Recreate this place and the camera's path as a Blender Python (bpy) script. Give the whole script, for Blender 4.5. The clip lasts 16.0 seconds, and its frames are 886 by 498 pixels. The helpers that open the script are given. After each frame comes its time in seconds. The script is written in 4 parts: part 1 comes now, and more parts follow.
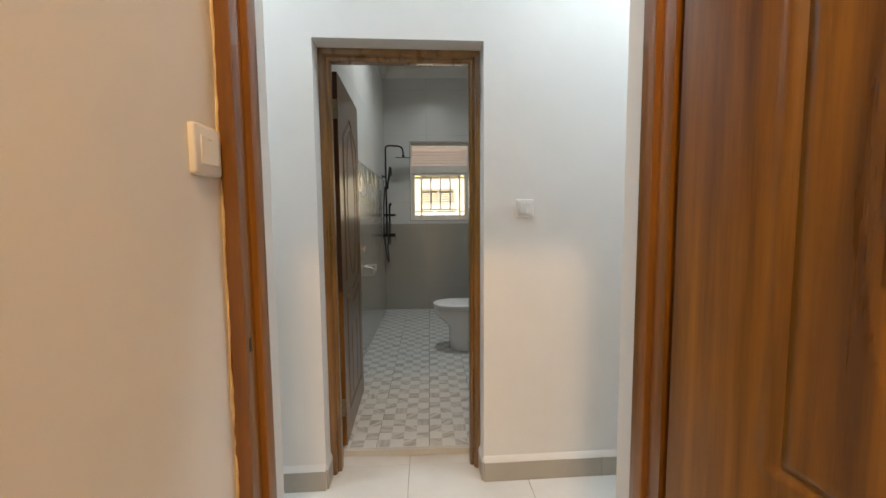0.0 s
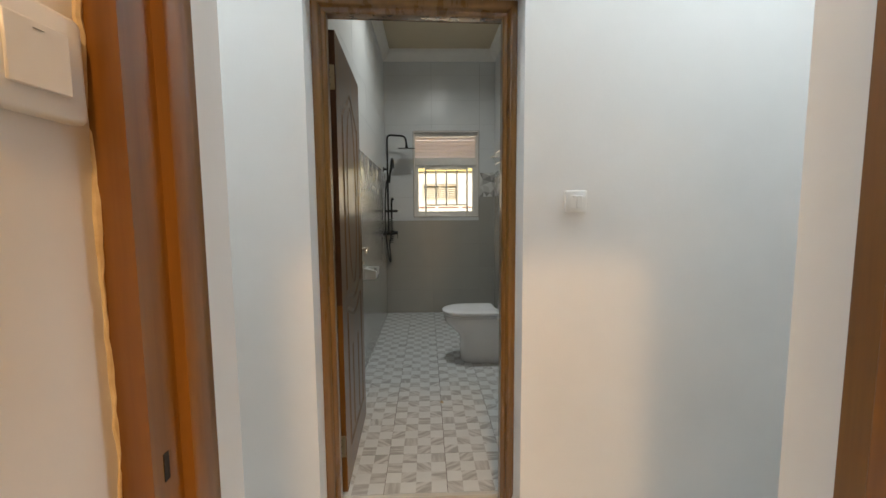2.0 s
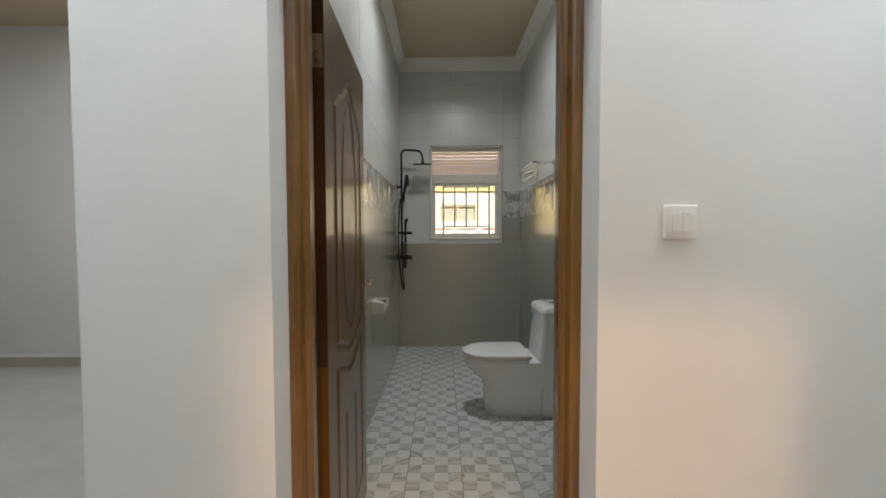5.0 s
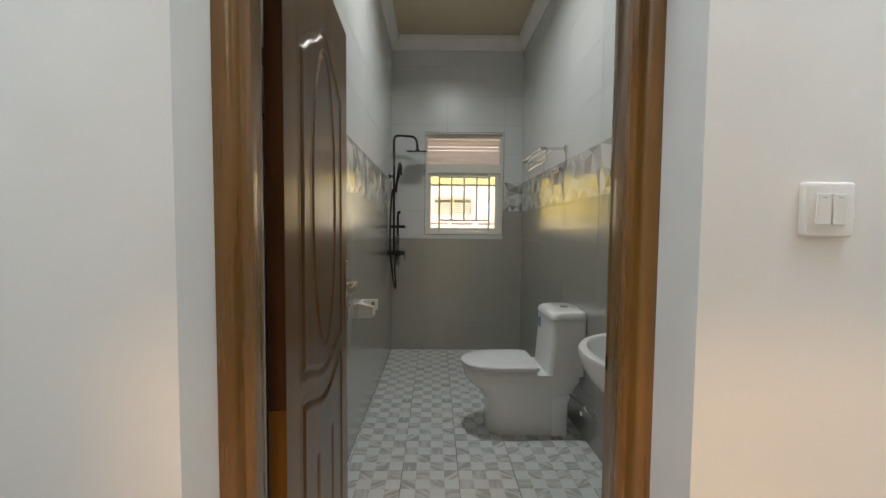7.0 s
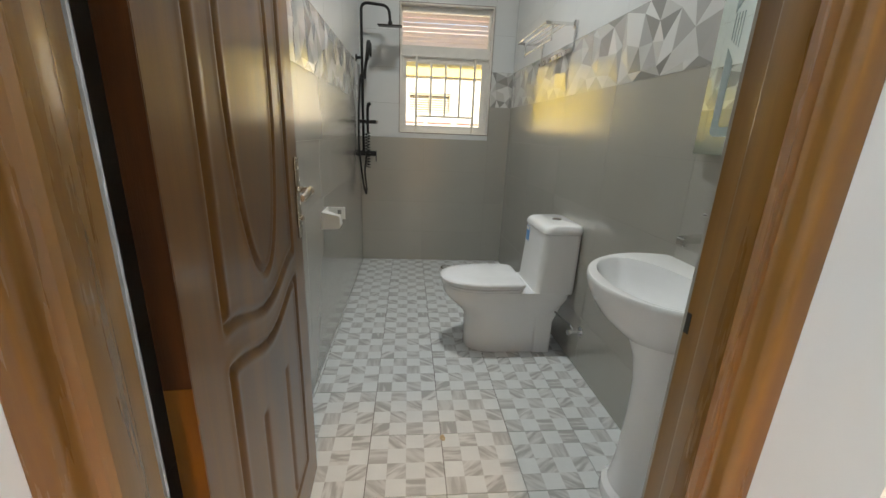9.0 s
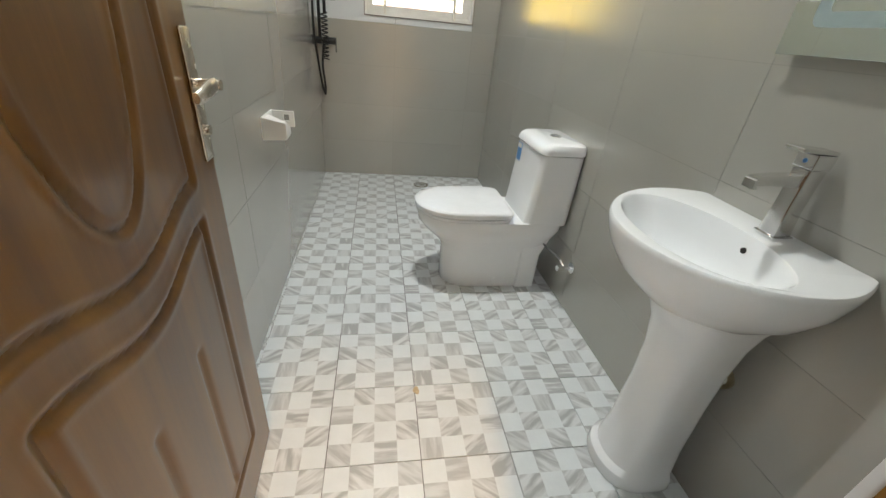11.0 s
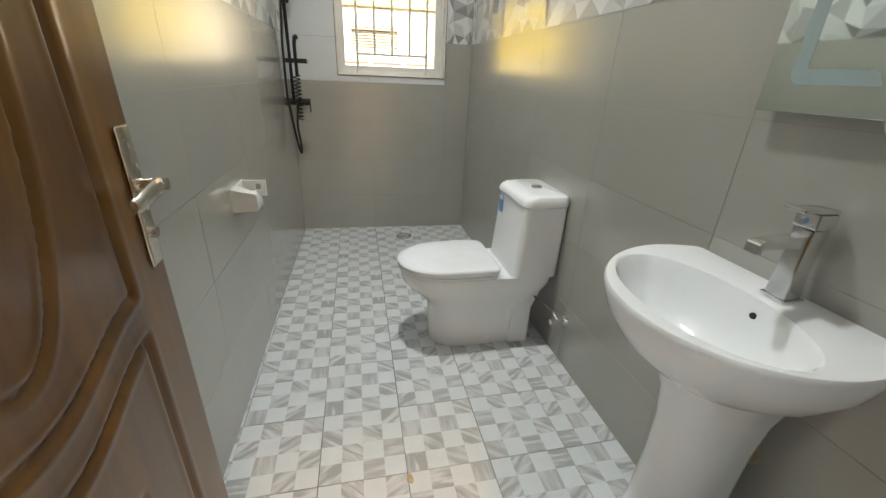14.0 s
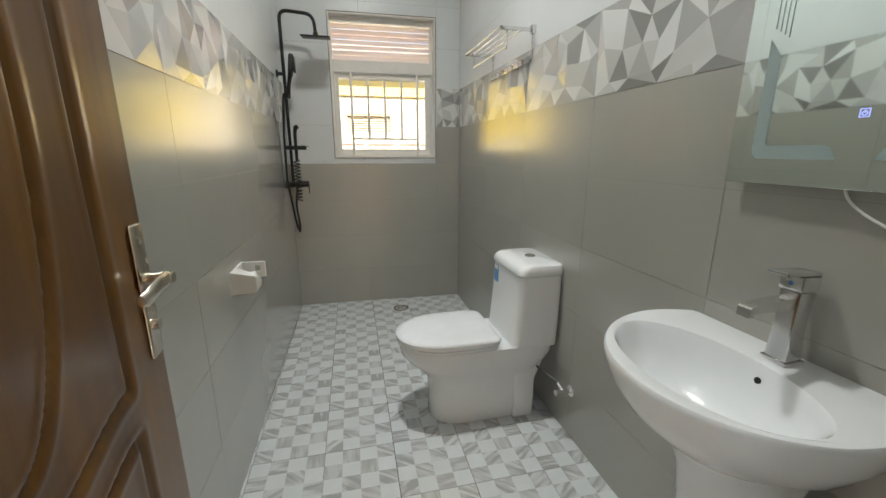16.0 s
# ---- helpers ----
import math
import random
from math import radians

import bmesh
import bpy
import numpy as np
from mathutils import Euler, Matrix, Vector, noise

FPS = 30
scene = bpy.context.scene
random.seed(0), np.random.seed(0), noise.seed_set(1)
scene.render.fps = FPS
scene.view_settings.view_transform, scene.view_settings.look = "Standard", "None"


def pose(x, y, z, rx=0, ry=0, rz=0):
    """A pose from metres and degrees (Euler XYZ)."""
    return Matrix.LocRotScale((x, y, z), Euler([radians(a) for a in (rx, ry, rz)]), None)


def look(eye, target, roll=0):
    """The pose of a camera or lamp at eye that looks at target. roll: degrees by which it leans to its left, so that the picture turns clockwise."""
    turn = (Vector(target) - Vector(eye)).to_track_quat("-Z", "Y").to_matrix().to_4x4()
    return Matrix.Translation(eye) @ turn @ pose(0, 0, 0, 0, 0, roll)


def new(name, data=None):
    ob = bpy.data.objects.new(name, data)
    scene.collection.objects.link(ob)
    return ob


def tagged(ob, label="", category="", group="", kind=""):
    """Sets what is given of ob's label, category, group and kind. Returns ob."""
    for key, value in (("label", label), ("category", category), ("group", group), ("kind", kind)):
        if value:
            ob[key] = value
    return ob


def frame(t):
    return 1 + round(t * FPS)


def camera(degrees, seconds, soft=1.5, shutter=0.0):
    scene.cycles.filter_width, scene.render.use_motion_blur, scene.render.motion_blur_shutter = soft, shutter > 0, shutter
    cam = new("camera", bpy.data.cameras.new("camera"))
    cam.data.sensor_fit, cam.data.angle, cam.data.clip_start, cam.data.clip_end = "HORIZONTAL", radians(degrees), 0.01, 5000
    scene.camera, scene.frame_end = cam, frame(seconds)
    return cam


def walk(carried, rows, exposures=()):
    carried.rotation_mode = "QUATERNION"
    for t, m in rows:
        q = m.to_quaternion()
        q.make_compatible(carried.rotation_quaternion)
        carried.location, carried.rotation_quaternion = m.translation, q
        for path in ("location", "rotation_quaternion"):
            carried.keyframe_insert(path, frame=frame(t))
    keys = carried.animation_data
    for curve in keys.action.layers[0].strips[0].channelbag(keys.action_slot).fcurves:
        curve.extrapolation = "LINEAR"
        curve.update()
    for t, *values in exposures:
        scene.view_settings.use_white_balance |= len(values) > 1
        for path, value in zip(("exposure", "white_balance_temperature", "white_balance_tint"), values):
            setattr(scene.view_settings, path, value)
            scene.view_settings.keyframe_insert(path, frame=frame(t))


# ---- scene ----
cam = camera(97.1, 16.0)
PATH = [
    (0, (0.206, 0.298, 1.282), (0.228, 2.291, 1.119), -0.5),
    (0.5, (0.172, 0.4, 1.279), (0.187, 2.393, 1.111), -0.5),
    (1, (0.118, 0.517, 1.282), (0.15, 2.509, 1.104), -0.5),
    (1.5, (0.088, 0.604, 1.284), (0.149, 2.595, 1.101), -0.5),
    (2, (0.096, 0.705, 1.282), (0.133, 2.697, 1.1), -0.4),
    (2.5, (0.13, 0.8, 1.287), (0.11, 2.792, 1.105), -0.4),
    (3, (0.142, 0.877, 1.284), (0.071, 2.87, 1.132), -0.6),
    (3.5, (0.124, 0.95, 1.284), (0.048, 2.945, 1.176), -0.6),
    (4, (0.071, 1.037, 1.289), (0.034, 3.034, 1.197), -0.5),
    (6.5, (0.067, 1.464, 1.294), (0.008, 3.462, 1.237), 0.4),
    (7, (0.031, 1.554, 1.285), (0.025, 3.551, 1.187), 0.5),
    (7.5, (-0.016, 1.633, 1.282), (0.048, 3.623, 1.099), 0.6),
    (8, (-0.035, 1.708, 1.266), (0.084, 3.681, 0.963), 1.0),
    (8.5, (-0.043, 1.782, 1.254), (0.108, 3.729, 0.822), 1.7),
    (9, (0.0, 1.902, 1.246), (0.138, 3.815, 0.677), 2.3),
    (9.5, (0.017, 1.997, 1.226), (0.159, 3.871, 0.539), 3.1),
    (10, (0.007, 2.096, 1.188), (0.196, 3.916, 0.379), 4.0),
    (12.5, (0.005, 2.36, 1.225), (0.381, 4.012, 0.162), 6.4),
    (13, (0.025, 2.373, 1.232), (0.39, 4.071, 0.242), 5.1),
    (13.5, (0.034, 2.375, 1.242), (0.388, 4.125, 0.341), 3.7),
    (14, (0.028, 2.369, 1.252), (0.387, 4.165, 0.447), 2.5),
    (14.5, (0.026, 2.361, 1.258), (0.396, 4.19, 0.539), 1.6),
    (15, (0.026, 2.358, 1.265), (0.406, 4.216, 0.629), 0.9),
    (15.5, (0.021, 2.359, 1.274), (0.409, 4.239, 0.711), 0.4),
    (16, (0.022, 2.355, 1.279), (0.414, 4.257, 0.801), 0.1),
]
EXPOSURES = [(0, 0.64), (4, 0.66), (7, 0.72), (8, 0.90), (8.5, 1.08), (9.5, 1.58), (10, 1.76), (12.5, 1.95), (14, 1.72), (16, 1.52)]
walk(cam, [(t, look(eye, target, roll)) for t, eye, target, roll in PATH], EXPOSURES)

# ---- world, sun and lamps ----
world = bpy.data.worlds.new("sky")
scene.world = world
world.use_nodes = True
wn = world.node_tree
sky = wn.nodes.new("ShaderNodeTexSky")
sky.sky_type, sky.sun_disc = "NISHITA", False
sky.sun_elevation, sky.sun_rotation = radians(38), radians(170)
wn.links.new(sky.outputs[0], wn.nodes["Background"].inputs[0])
wn.nodes["Background"].inputs[1].default_value = 0.15

sun = new("sun", bpy.data.lights.new("sun", "SUN"))
sun.data.energy, sun.data.angle, sun.data.color = 5.0, radians(0.5), (1.0, 0.93, 0.82)
sun.matrix_world = look((1.5, 0, 7.3), (0.2, 8.0, 1.0))


def lamp(name, at, watts, color, size, spread=180):
    ob = new(name, bpy.data.lights.new(name, "AREA"))
    ob.data.shape, ob.data.size, ob.data.energy, ob.data.color = "DISK", size, watts, color
    ob.data.spread = radians(spread)
    ob.location = at
    return ob


lamp("bathroom_lamp", (0.12, 3.95, 3.215), 9.2, (0.95, 0.985, 0.95), 0.19, 155)
lamp("bedroom_lamp", (0.25, -0.40, 3.29), 40, (1.0, 0.615, 0.30), 0.32)
# unseen fill lights, added to brighten the passage and the neighbouring room
lamp("passage_fill", (-1.15, 1.80, 3.29), 15, (0.80, 0.92, 1.0), 0.25)
lamp("passage_fill_right", (1.35, 1.80, 3.29), 15.5, (0.80, 0.92, 1.0), 0.25)
lamp("side_room_fill", (-2.6, 3.6, 3.29), 16, (0.95, 0.97, 1.0), 0.25)


# ---- materials ----
def material(name, tint, dark=None, rough=0.5, metal=0.0, scale=6.0, stretch=(1, 1, 1), bump=0.0, fine=90.0, coat=0.0, spread=(0.35, 0.7), wobble=0.06, detail=4.0, each=0.0, coat_rough=0.15, coat_ior=1.5):
    """A procedural surface: two tints mixed by large noise, fine grain in bump and gloss."""
    m = bpy.data.materials.new(name)
    m.use_nodes = True
    n, k = m.node_tree.nodes, m.node_tree.links
    b = n["Principled BSDF"]
    b.inputs["Metallic"].default_value = metal
    b.inputs["Coat Weight"].default_value = coat
    b.inputs["Coat Roughness"].default_value = coat_rough
    b.inputs["Coat IOR"].default_value = coat_ior
    tc = n.new("ShaderNodeTexCoord")
    mp = n.new("ShaderNodeMapping")
    mp.inputs["Scale"].default_value = stretch
    k.new(tc.outputs["Object"], mp.inputs[0])
    big = n.new("ShaderNodeTexNoise")
    big.inputs["Scale"].default_value, big.inputs["Detail"].default_value = scale, detail
    big.inputs["Roughness"].default_value = 0.6
    k.new(mp.outputs[0], big.inputs["Vector"])
    ramp = n.new("ShaderNodeValToRGB")
    ramp.color_ramp.elements[0].position, ramp.color_ramp.elements[1].position = spread
    ramp.color_ramp.elements[0].color = (*(dark or [c * 0.92 for c in tint]), 1)
    ramp.color_ramp.elements[1].color = (*tint, 1)
    k.new(big.outputs[0], ramp.inputs[0])
    out = ramp.outputs[0]
    if each:
        info = n.new("ShaderNodeObjectInfo")
        rg = n.new("ShaderNodeMapRange")
        rg.inputs["To Min"].default_value, rg.inputs["To Max"].default_value = 1 - each, 1 + each
        k.new(info.outputs["Random"], rg.inputs[0])
        hs = n.new("ShaderNodeHueSaturation")
        k.new(rg.outputs[0], hs.inputs["Value"])
        k.new(out, hs.inputs["Color"])
        out = hs.outputs[0]
    k.new(out, b.inputs["Base Color"])
    small = n.new("ShaderNodeTexNoise")
    small.inputs["Scale"].default_value = fine
    small.inputs["Detail"].default_value = 3
    k.new(mp.outputs[0], small.inputs["Vector"])
    r = n.new("ShaderNodeMapRange")
    r.inputs["To Min"].default_value, r.inputs["To Max"].default_value = max(0.02, rough - wobble), min(1, rough + wobble)
    k.new(big.outputs[0], r.inputs[0])
    k.new(r.outputs[0], b.inputs["Roughness"])
    if bump:
        bp = n.new("ShaderNodeBump")
        bp.inputs["Strength"].default_value, bp.inputs["Distance"].default_value = 1.0, bump
        k.new(small.outputs[0], bp.inputs["Height"])
        k.new(bp.outputs[0], b.inputs["Normal"])
    return m


def glowing(name, color, strength):
    m = bpy.data.materials.new(name)
    m.use_nodes = True
    b = m.node_tree.nodes["Principled BSDF"]
    b.inputs["Base Color"].default_value = (*color, 1)
    b.inputs["Emission Color"].default_value, b.inputs["Emission Strength"].default_value = (*color, 1), strength
    return m


def striped(name, light, dark):
    """Marble print with soft parallel veins, turned by each face's own UV."""
    m = material(name, light, dark, 0.32, scale=3, bump=0.0003, fine=60)
    n, k = m.node_tree.nodes, m.node_tree.links
    uv = n.new("ShaderNodeUVMap")
    mpu = n.new("ShaderNodeMapping")
    mpu.inputs["Scale"].default_value = (0.55, 3.2, 1)
    k.new(uv.outputs[0], mpu.inputs[0])
    w = n.new("ShaderNodeTexNoise")
    w.inputs["Scale"].default_value, w.inputs["Distortion"].default_value, w.inputs["Detail"].default_value = 1.0, 0.35, 3.0
    k.new(mpu.outputs[0], w.inputs["Vector"])
    rp = n.new("ShaderNodeValToRGB")
    rp.color_ramp.elements[0].color, rp.color_ramp.elements[1].color = (*dark, 1), (*light, 1)
    rp.color_ramp.elements[0].position, rp.color_ramp.elements[1].position = 0.40, 0.60
    k.new(w.outputs[0], rp.inputs[0])
    k.new(rp.outputs[0], n["Principled BSDF"].inputs["Base Color"])
    return m


WOOD = material("varnished_wood", (0.25, 0.104, 0.012), (0.125, 0.048, 0.006), 0.30, scale=3.2, stretch=(7, 7, 0.4), bump=0.00008, fine=30, coat=0.5, spread=(0.3, 0.72), detail=6)
WOOD_DARK = material("varnished_wood_dark", (0.172, 0.074, 0.006), (0.076, 0.029, 0.003), 0.38, scale=2.2, stretch=(6, 6, 0.28), bump=0.00006, fine=40, coat=0.62, spread=(0.3, 0.72), detail=5, coat_rough=0.17, coat_ior=1.55)
PAINT = material("white_wall_paint", (0.78, 0.77, 0.75), (0.73, 0.72, 0.70), 0.42, scale=1.6, bump=0.0012, fine=14)
CEIL = material("ceiling_paint", (0.64, 0.54, 0.38), (0.60, 0.50, 0.35), 0.7, scale=1.2, bump=0.0006, fine=30)
CORNICE = material("cornice_plaster", (0.80, 0.78, 0.74), None, 0.6, bump=0.0004)
GREY_TILE = material("grey_ceramic", (0.365, 0.355, 0.322), (0.336, 0.326, 0.296), 0.27, scale=1.8, each=0.025, coat=1.0, coat_rough=0.2, coat_ior=1.7, wobble=0.008, detail=2, spread=(0.2, 0.8))
WHITE_TILE = material("white_ceramic", (0.64, 0.655, 0.66), (0.61, 0.625, 0.63), 0.34, scale=4, each=0.012, coat=0.7, coat_rough=0.30, coat_ior=1.6, wobble=0.02)
WOOD_DOOR = material("varnished_door_wood", (0.262, 0.120, 0.007), (0.078, 0.031, 0.002), 0.30, scale=2.4, stretch=(8, 8, 0.35), bump=0.0001, fine=30, coat=0.4, spread=(0.32, 0.68), detail=6)
WOOD_DARK.node_tree.nodes["Principled BSDF"].inputs["Specular IOR Level"].default_value = 0.35
WOOD_FRAME = material("varnished_frame_wood", (0.225, 0.108, 0.020), (0.120, 0.052, 0.009), 0.28, scale=3.2, stretch=(7, 7, 0.4), bump=0.00008, fine=30, coat=0.5, spread=(0.3, 0.72), detail=6)
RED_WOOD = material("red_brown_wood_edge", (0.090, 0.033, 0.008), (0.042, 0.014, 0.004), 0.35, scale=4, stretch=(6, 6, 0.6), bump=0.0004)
CAULK = material("cream_caulk", (0.70, 0.58, 0.38), (0.50, 0.38, 0.22), 0.7, scale=30, bump=0.001)
JOINT_GREY = material("grey_joint", (0.27, 0.26, 0.238), (0.24, 0.232, 0.212), 0.9, scale=20, bump=0.0005)
SLAT = material("frosted_louvre_glass", (0.88, 0.80, 0.77), None, 0.45, scale=8)
glow_mix = SLAT.node_tree.nodes.new("ShaderNodeMixShader")
thin = SLAT.node_tree.nodes.new("ShaderNodeBsdfTranslucent")
thin.inputs[0].default_value = (0.98, 0.92, 0.90, 1)
glow_mix.inputs[0].default_value = 0.6
SLAT.node_tree.links.new(SLAT.node_tree.nodes["Principled BSDF"].outputs[0], glow_mix.inputs[1])
SLAT.node_tree.links.new(thin.outputs[0], glow_mix.inputs[2])
SLAT.node_tree.links.new(glow_mix.outputs[0], SLAT.node_tree.nodes["Material Output"].inputs[0])
GROUT = material("grout", (0.27, 0.26, 0.245), (0.21, 0.20, 0.19), 0.9, scale=20, bump=0.0005)
HALL_TILE = material("polished_floor_tile", (0.66, 0.65, 0.62), (0.58, 0.57, 0.54), 0.16, scale=3, each=0.02)
SKIRT = material("skirting_tile", (0.47, 0.44, 0.38), (0.42, 0.39, 0.34), 0.3, scale=5, each=0.02)
FACET = [material("facet_" + w, c, [v * 0.97 for v in c], 0.26, scale=2.5, wobble=0.02, coat=1.0, coat_rough=0.17, coat_ior=1.7) for w, c in (("white", (0.66, 0.66, 0.65)), ("pale", (0.53, 0.525, 0.51)), ("grey", (0.40, 0.395, 0.38)), ("dark", (0.27, 0.265, 0.255)))]
MARBLE = material("marble_white", (0.72, 0.745, 0.75), (0.65, 0.675, 0.68), 0.32, scale=9, bump=0.0003, fine=60)
VEIN = [striped("marble_vein_a", (0.64, 0.65, 0.65), (0.385, 0.39, 0.39)), striped("marble_vein_b", (0.585, 0.595, 0.595), (0.43, 0.435, 0.435))]
CERAMIC = material("white_sanitary_ceramic", (0.85, 0.86, 0.87), (0.83, 0.84, 0.85), 0.10, scale=3, wobble=0.03, coat=0.4)
LID_WHITE = material("white_lid_plastic", (0.86, 0.87, 0.89), None, 0.22, scale=6, coat=0.3)
TRIM_BROWN = material("brown_edge_trim", (0.13, 0.085, 0.06), None, 0.5, scale=20)
PLASTIC = material("white_plastic", (0.78, 0.77, 0.74), None, 0.32, scale=8)
CHROME = material("chrome", (0.82, 0.82, 0.82), None, 0.15, metal=1.0, scale=20)
NICKEL = material("satin_nickel", (0.60, 0.55, 0.47), None, 0.26, metal=1.0, scale=40)
BRASS = material("dull_brass", (0.55, 0.47, 0.30), None, 0.35, metal=1.0, scale=40)
BLACK = material("matt_black_metal", (0.018, 0.017, 0.016), (0.010, 0.010, 0.010), 0.38, metal=0.3, scale=30)
# near-black that paints the shade inside small holes
HOLE_SHADE = material("hole_shade", (0.02, 0.016, 0.012), None, 0.8)
BLUE = material("blue_sticker", (0.10, 0.30, 0.62), (0.06, 0.20, 0.45), 0.35, scale=30)
WHITE_METAL = material("white_powder_coat", (0.78, 0.75, 0.70), None, 0.38, scale=12)
YELLOW_REFLECTOR = material("yellow_reflector_wall", (0.88, 0.64, 0.055), (0.82, 0.59, 0.045), 0.8, scale=2, bump=0.002, fine=20)
CREAM_WALL = material("cream_facade", (0.80, 0.74, 0.60), (0.74, 0.68, 0.54), 0.8, scale=2, bump=0.002, fine=20)
ROOF = material("clay_roof_sheet", (0.42, 0.20, 0.15), (0.34, 0.15, 0.11), 0.6, scale=3, bump=0.002)
PINK_REFLECTOR = material("pale_pink_reflector", (0.80, 0.70, 0.66), (0.76, 0.66, 0.62), 0.7, scale=2)
RUST = material("rust_stain", (0.56, 0.46, 0.30), (0.40, 0.28, 0.14), 0.5, scale=60)
EARTH = material("earth_ground", (0.30, 0.22, 0.14), (0.20, 0.15, 0.10), 0.9, scale=0.8, bump=0.01, fine=8)
MIRROR = material("mirror_silver", (0.78, 0.86, 0.83), (0.78, 0.86, 0.83), 0.03, metal=1.0, wobble=0.01)
GAP_GREY = material("rough_grey_gap_strip", (0.46, 0.46, 0.45), (0.34, 0.34, 0.33), 0.9, scale=25, bump=0.002, fine=60)
UPPER_WALL = material("pale_yellow_facade", (0.80, 0.66, 0.27), (0.74, 0.60, 0.23), 0.8, scale=2, bump=0.002, fine=20)
BAR_PAINT = material("cream_bar_paint", (0.80, 0.75, 0.66), (0.74, 0.69, 0.60), 0.5, scale=20)
FLOOR_JOINT = material("dark_floor_joint", (0.13, 0.125, 0.12), (0.10, 0.095, 0.09), 0.9, scale=20)
FROST = material("frosted_mirror_band", (0.34, 0.42, 0.42), None, 0.35, scale=20)
ICON = glowing("touch_icon", (0.34, 0.40, 0.95), 0.38)
LAMP_GLASS = glowing("lamp_diffuser", (1.0, 0.96, 0.9), 6.0)
WARM_GLASS = glowing("warm_lamp_diffuser", (1.0, 0.75, 0.45), 5.0)


# ---- mesh tools ----
def mesh_of(name, bm, mats, smooth=True):
    bmesh.ops.recalc_face_normals(bm, faces=bm.faces)
    me = bpy.data.meshes.new(name)
    bm.to_mesh(me)
    bm.free()
    for m in (mats if isinstance(mats, (list, tuple)) else [mats]):
        me.materials.append(m)
    if smooth:
        me.polygons.foreach_set("use_smooth", [True] * len(me.polygons))
        me.set_sharp_from_angle(angle=radians(38))
    return me


def part(name, bm, mat, parent=None, label="", smooth=True):
    ob = new(name, mesh_of(name, bm, mat, smooth))
    ob.parent = parent
    if label:
        ob["label"] = label
    return ob


def thing(name, label, category, m=None, group="", kind=""):
    ob = new(name)
    ob.empty_display_size = 0.05
    if m is not None:
        ob.matrix_world = m
    return tagged(ob, label, category, group, kind)


def box(x0, x1, y0, y1, z0, z1, bevel=0.0, seg=2, into=None):
    bm = bmesh.new()
    bmesh.ops.create_cube(bm, size=1.0)
    for v in bm.verts:
        v.co = Vector((x0 + (v.co.x + 0.5) * (x1 - x0), y0 + (v.co.y + 0.5) * (y1 - y0), z0 + (v.co.z + 0.5) * (z1 - z0)))
    if bevel:
        bmesh.ops.bevel(bm, geom=bm.edges[:], offset=bevel, segments=seg, affect="EDGES", profile=0.5)
    return join(into, bm)


def join(a, b):
    if a is None:
        return b
    me = bpy.data.meshes.new("tmp")
    b.to_mesh(me)
    b.free()
    a.from_mesh(me)
    bpy.data.meshes.remove(me)
    return a


def slab(us, ws, keep, t0, t1, axis):
    """Cells of a grid, thickened from t0 to t1 along the axis; only outer faces."""
    bm = bmesh.new()
    put = {}

    def vert(i, j, s):
        if (i, j, s) not in put:
            t = (t0, t1)[s]
            u, w = us[i], ws[j]
            put[i, j, s] = bm.verts.new({"x": (t, u, w), "y": (u, t, w), "z": (u, w, t)}[axis])
        return put[i, j, s]

    n, m = len(us) - 1, len(ws) - 1
    solid = {(i, j) for i in range(n) for j in range(m) if keep((us[i] + us[i + 1]) / 2, (ws[j] + ws[j + 1]) / 2)}
    for i, j in solid:
        for s in (0, 1):
            bm.faces.new([vert(i, j, s), vert(i + 1, j, s), vert(i + 1, j + 1, s), vert(i, j + 1, s)])
        for di, dj, a, b in ((-1, 0, (i, j), (i, j + 1)), (1, 0, (i + 1, j), (i + 1, j + 1)), (0, -1, (i, j), (i + 1, j)), (0, 1, (i, j + 1), (i + 1, j + 1))):
            if (i + di, j + dj) not in solid:
                bm.faces.new([vert(*a, 0), vert(*b, 0), vert(*b, 1), vert(*a, 1)])
    return bm


def pierced(u0, u1, w0, w1, holes, t0, t1, axis):
    us = sorted({u0, u1, *[h[0] for h in holes], *[h[1] for h in holes]})
    ws = sorted({w0, w1, *[h[2] for h in holes], *[h[3] for h in holes]})
    us = [u for u in us if u0 <= u <= u1]
    ws = [w for w in ws if w0 <= w <= w1]
    return slab(us, ws, lambda u, w: not any(h[0] < u < h[1] and h[2] < w < h[3] for h in holes), t0, t1, axis)


def loft(rings, close=True, into=None):
    """Skin over rings of points of equal number, capped at both ends."""
    bm = bmesh.new()
    vs = [[bm.verts.new(p) for p in r] for r in rings]
    n = len(rings[0])
    for a, b in zip(vs, vs[1:]):
        for i in range(n):
            bm.faces.new([a[i], a[(i + 1) % n], b[(i + 1) % n], b[i]])
    if close:
        bm.faces.new(vs[0][::-1])
        bm.faces.new(vs[-1])
    return join(into, bm)


def tube(points, radius, sides=10, into=None):
    pts = [Vector(p) for p in points]
    rings, side = [], None
    for i, p in enumerate(pts):
        d = (pts[min(i + 1, len(pts) - 1)] - pts[max(i - 1, 0)]).normalized()
        if side is None:
            side = d.orthogonal().normalized()
        side = (side - d * side.dot(d)).normalized()
        up = d.cross(side)
        r = radius(i / (len(pts) - 1)) if callable(radius) else radius
        rings.append([p + r * (math.cos(2 * math.pi * k / sides) * side + math.sin(2 * math.pi * k / sides) * up) for k in range(sides)])
    return loft(rings, True, into)


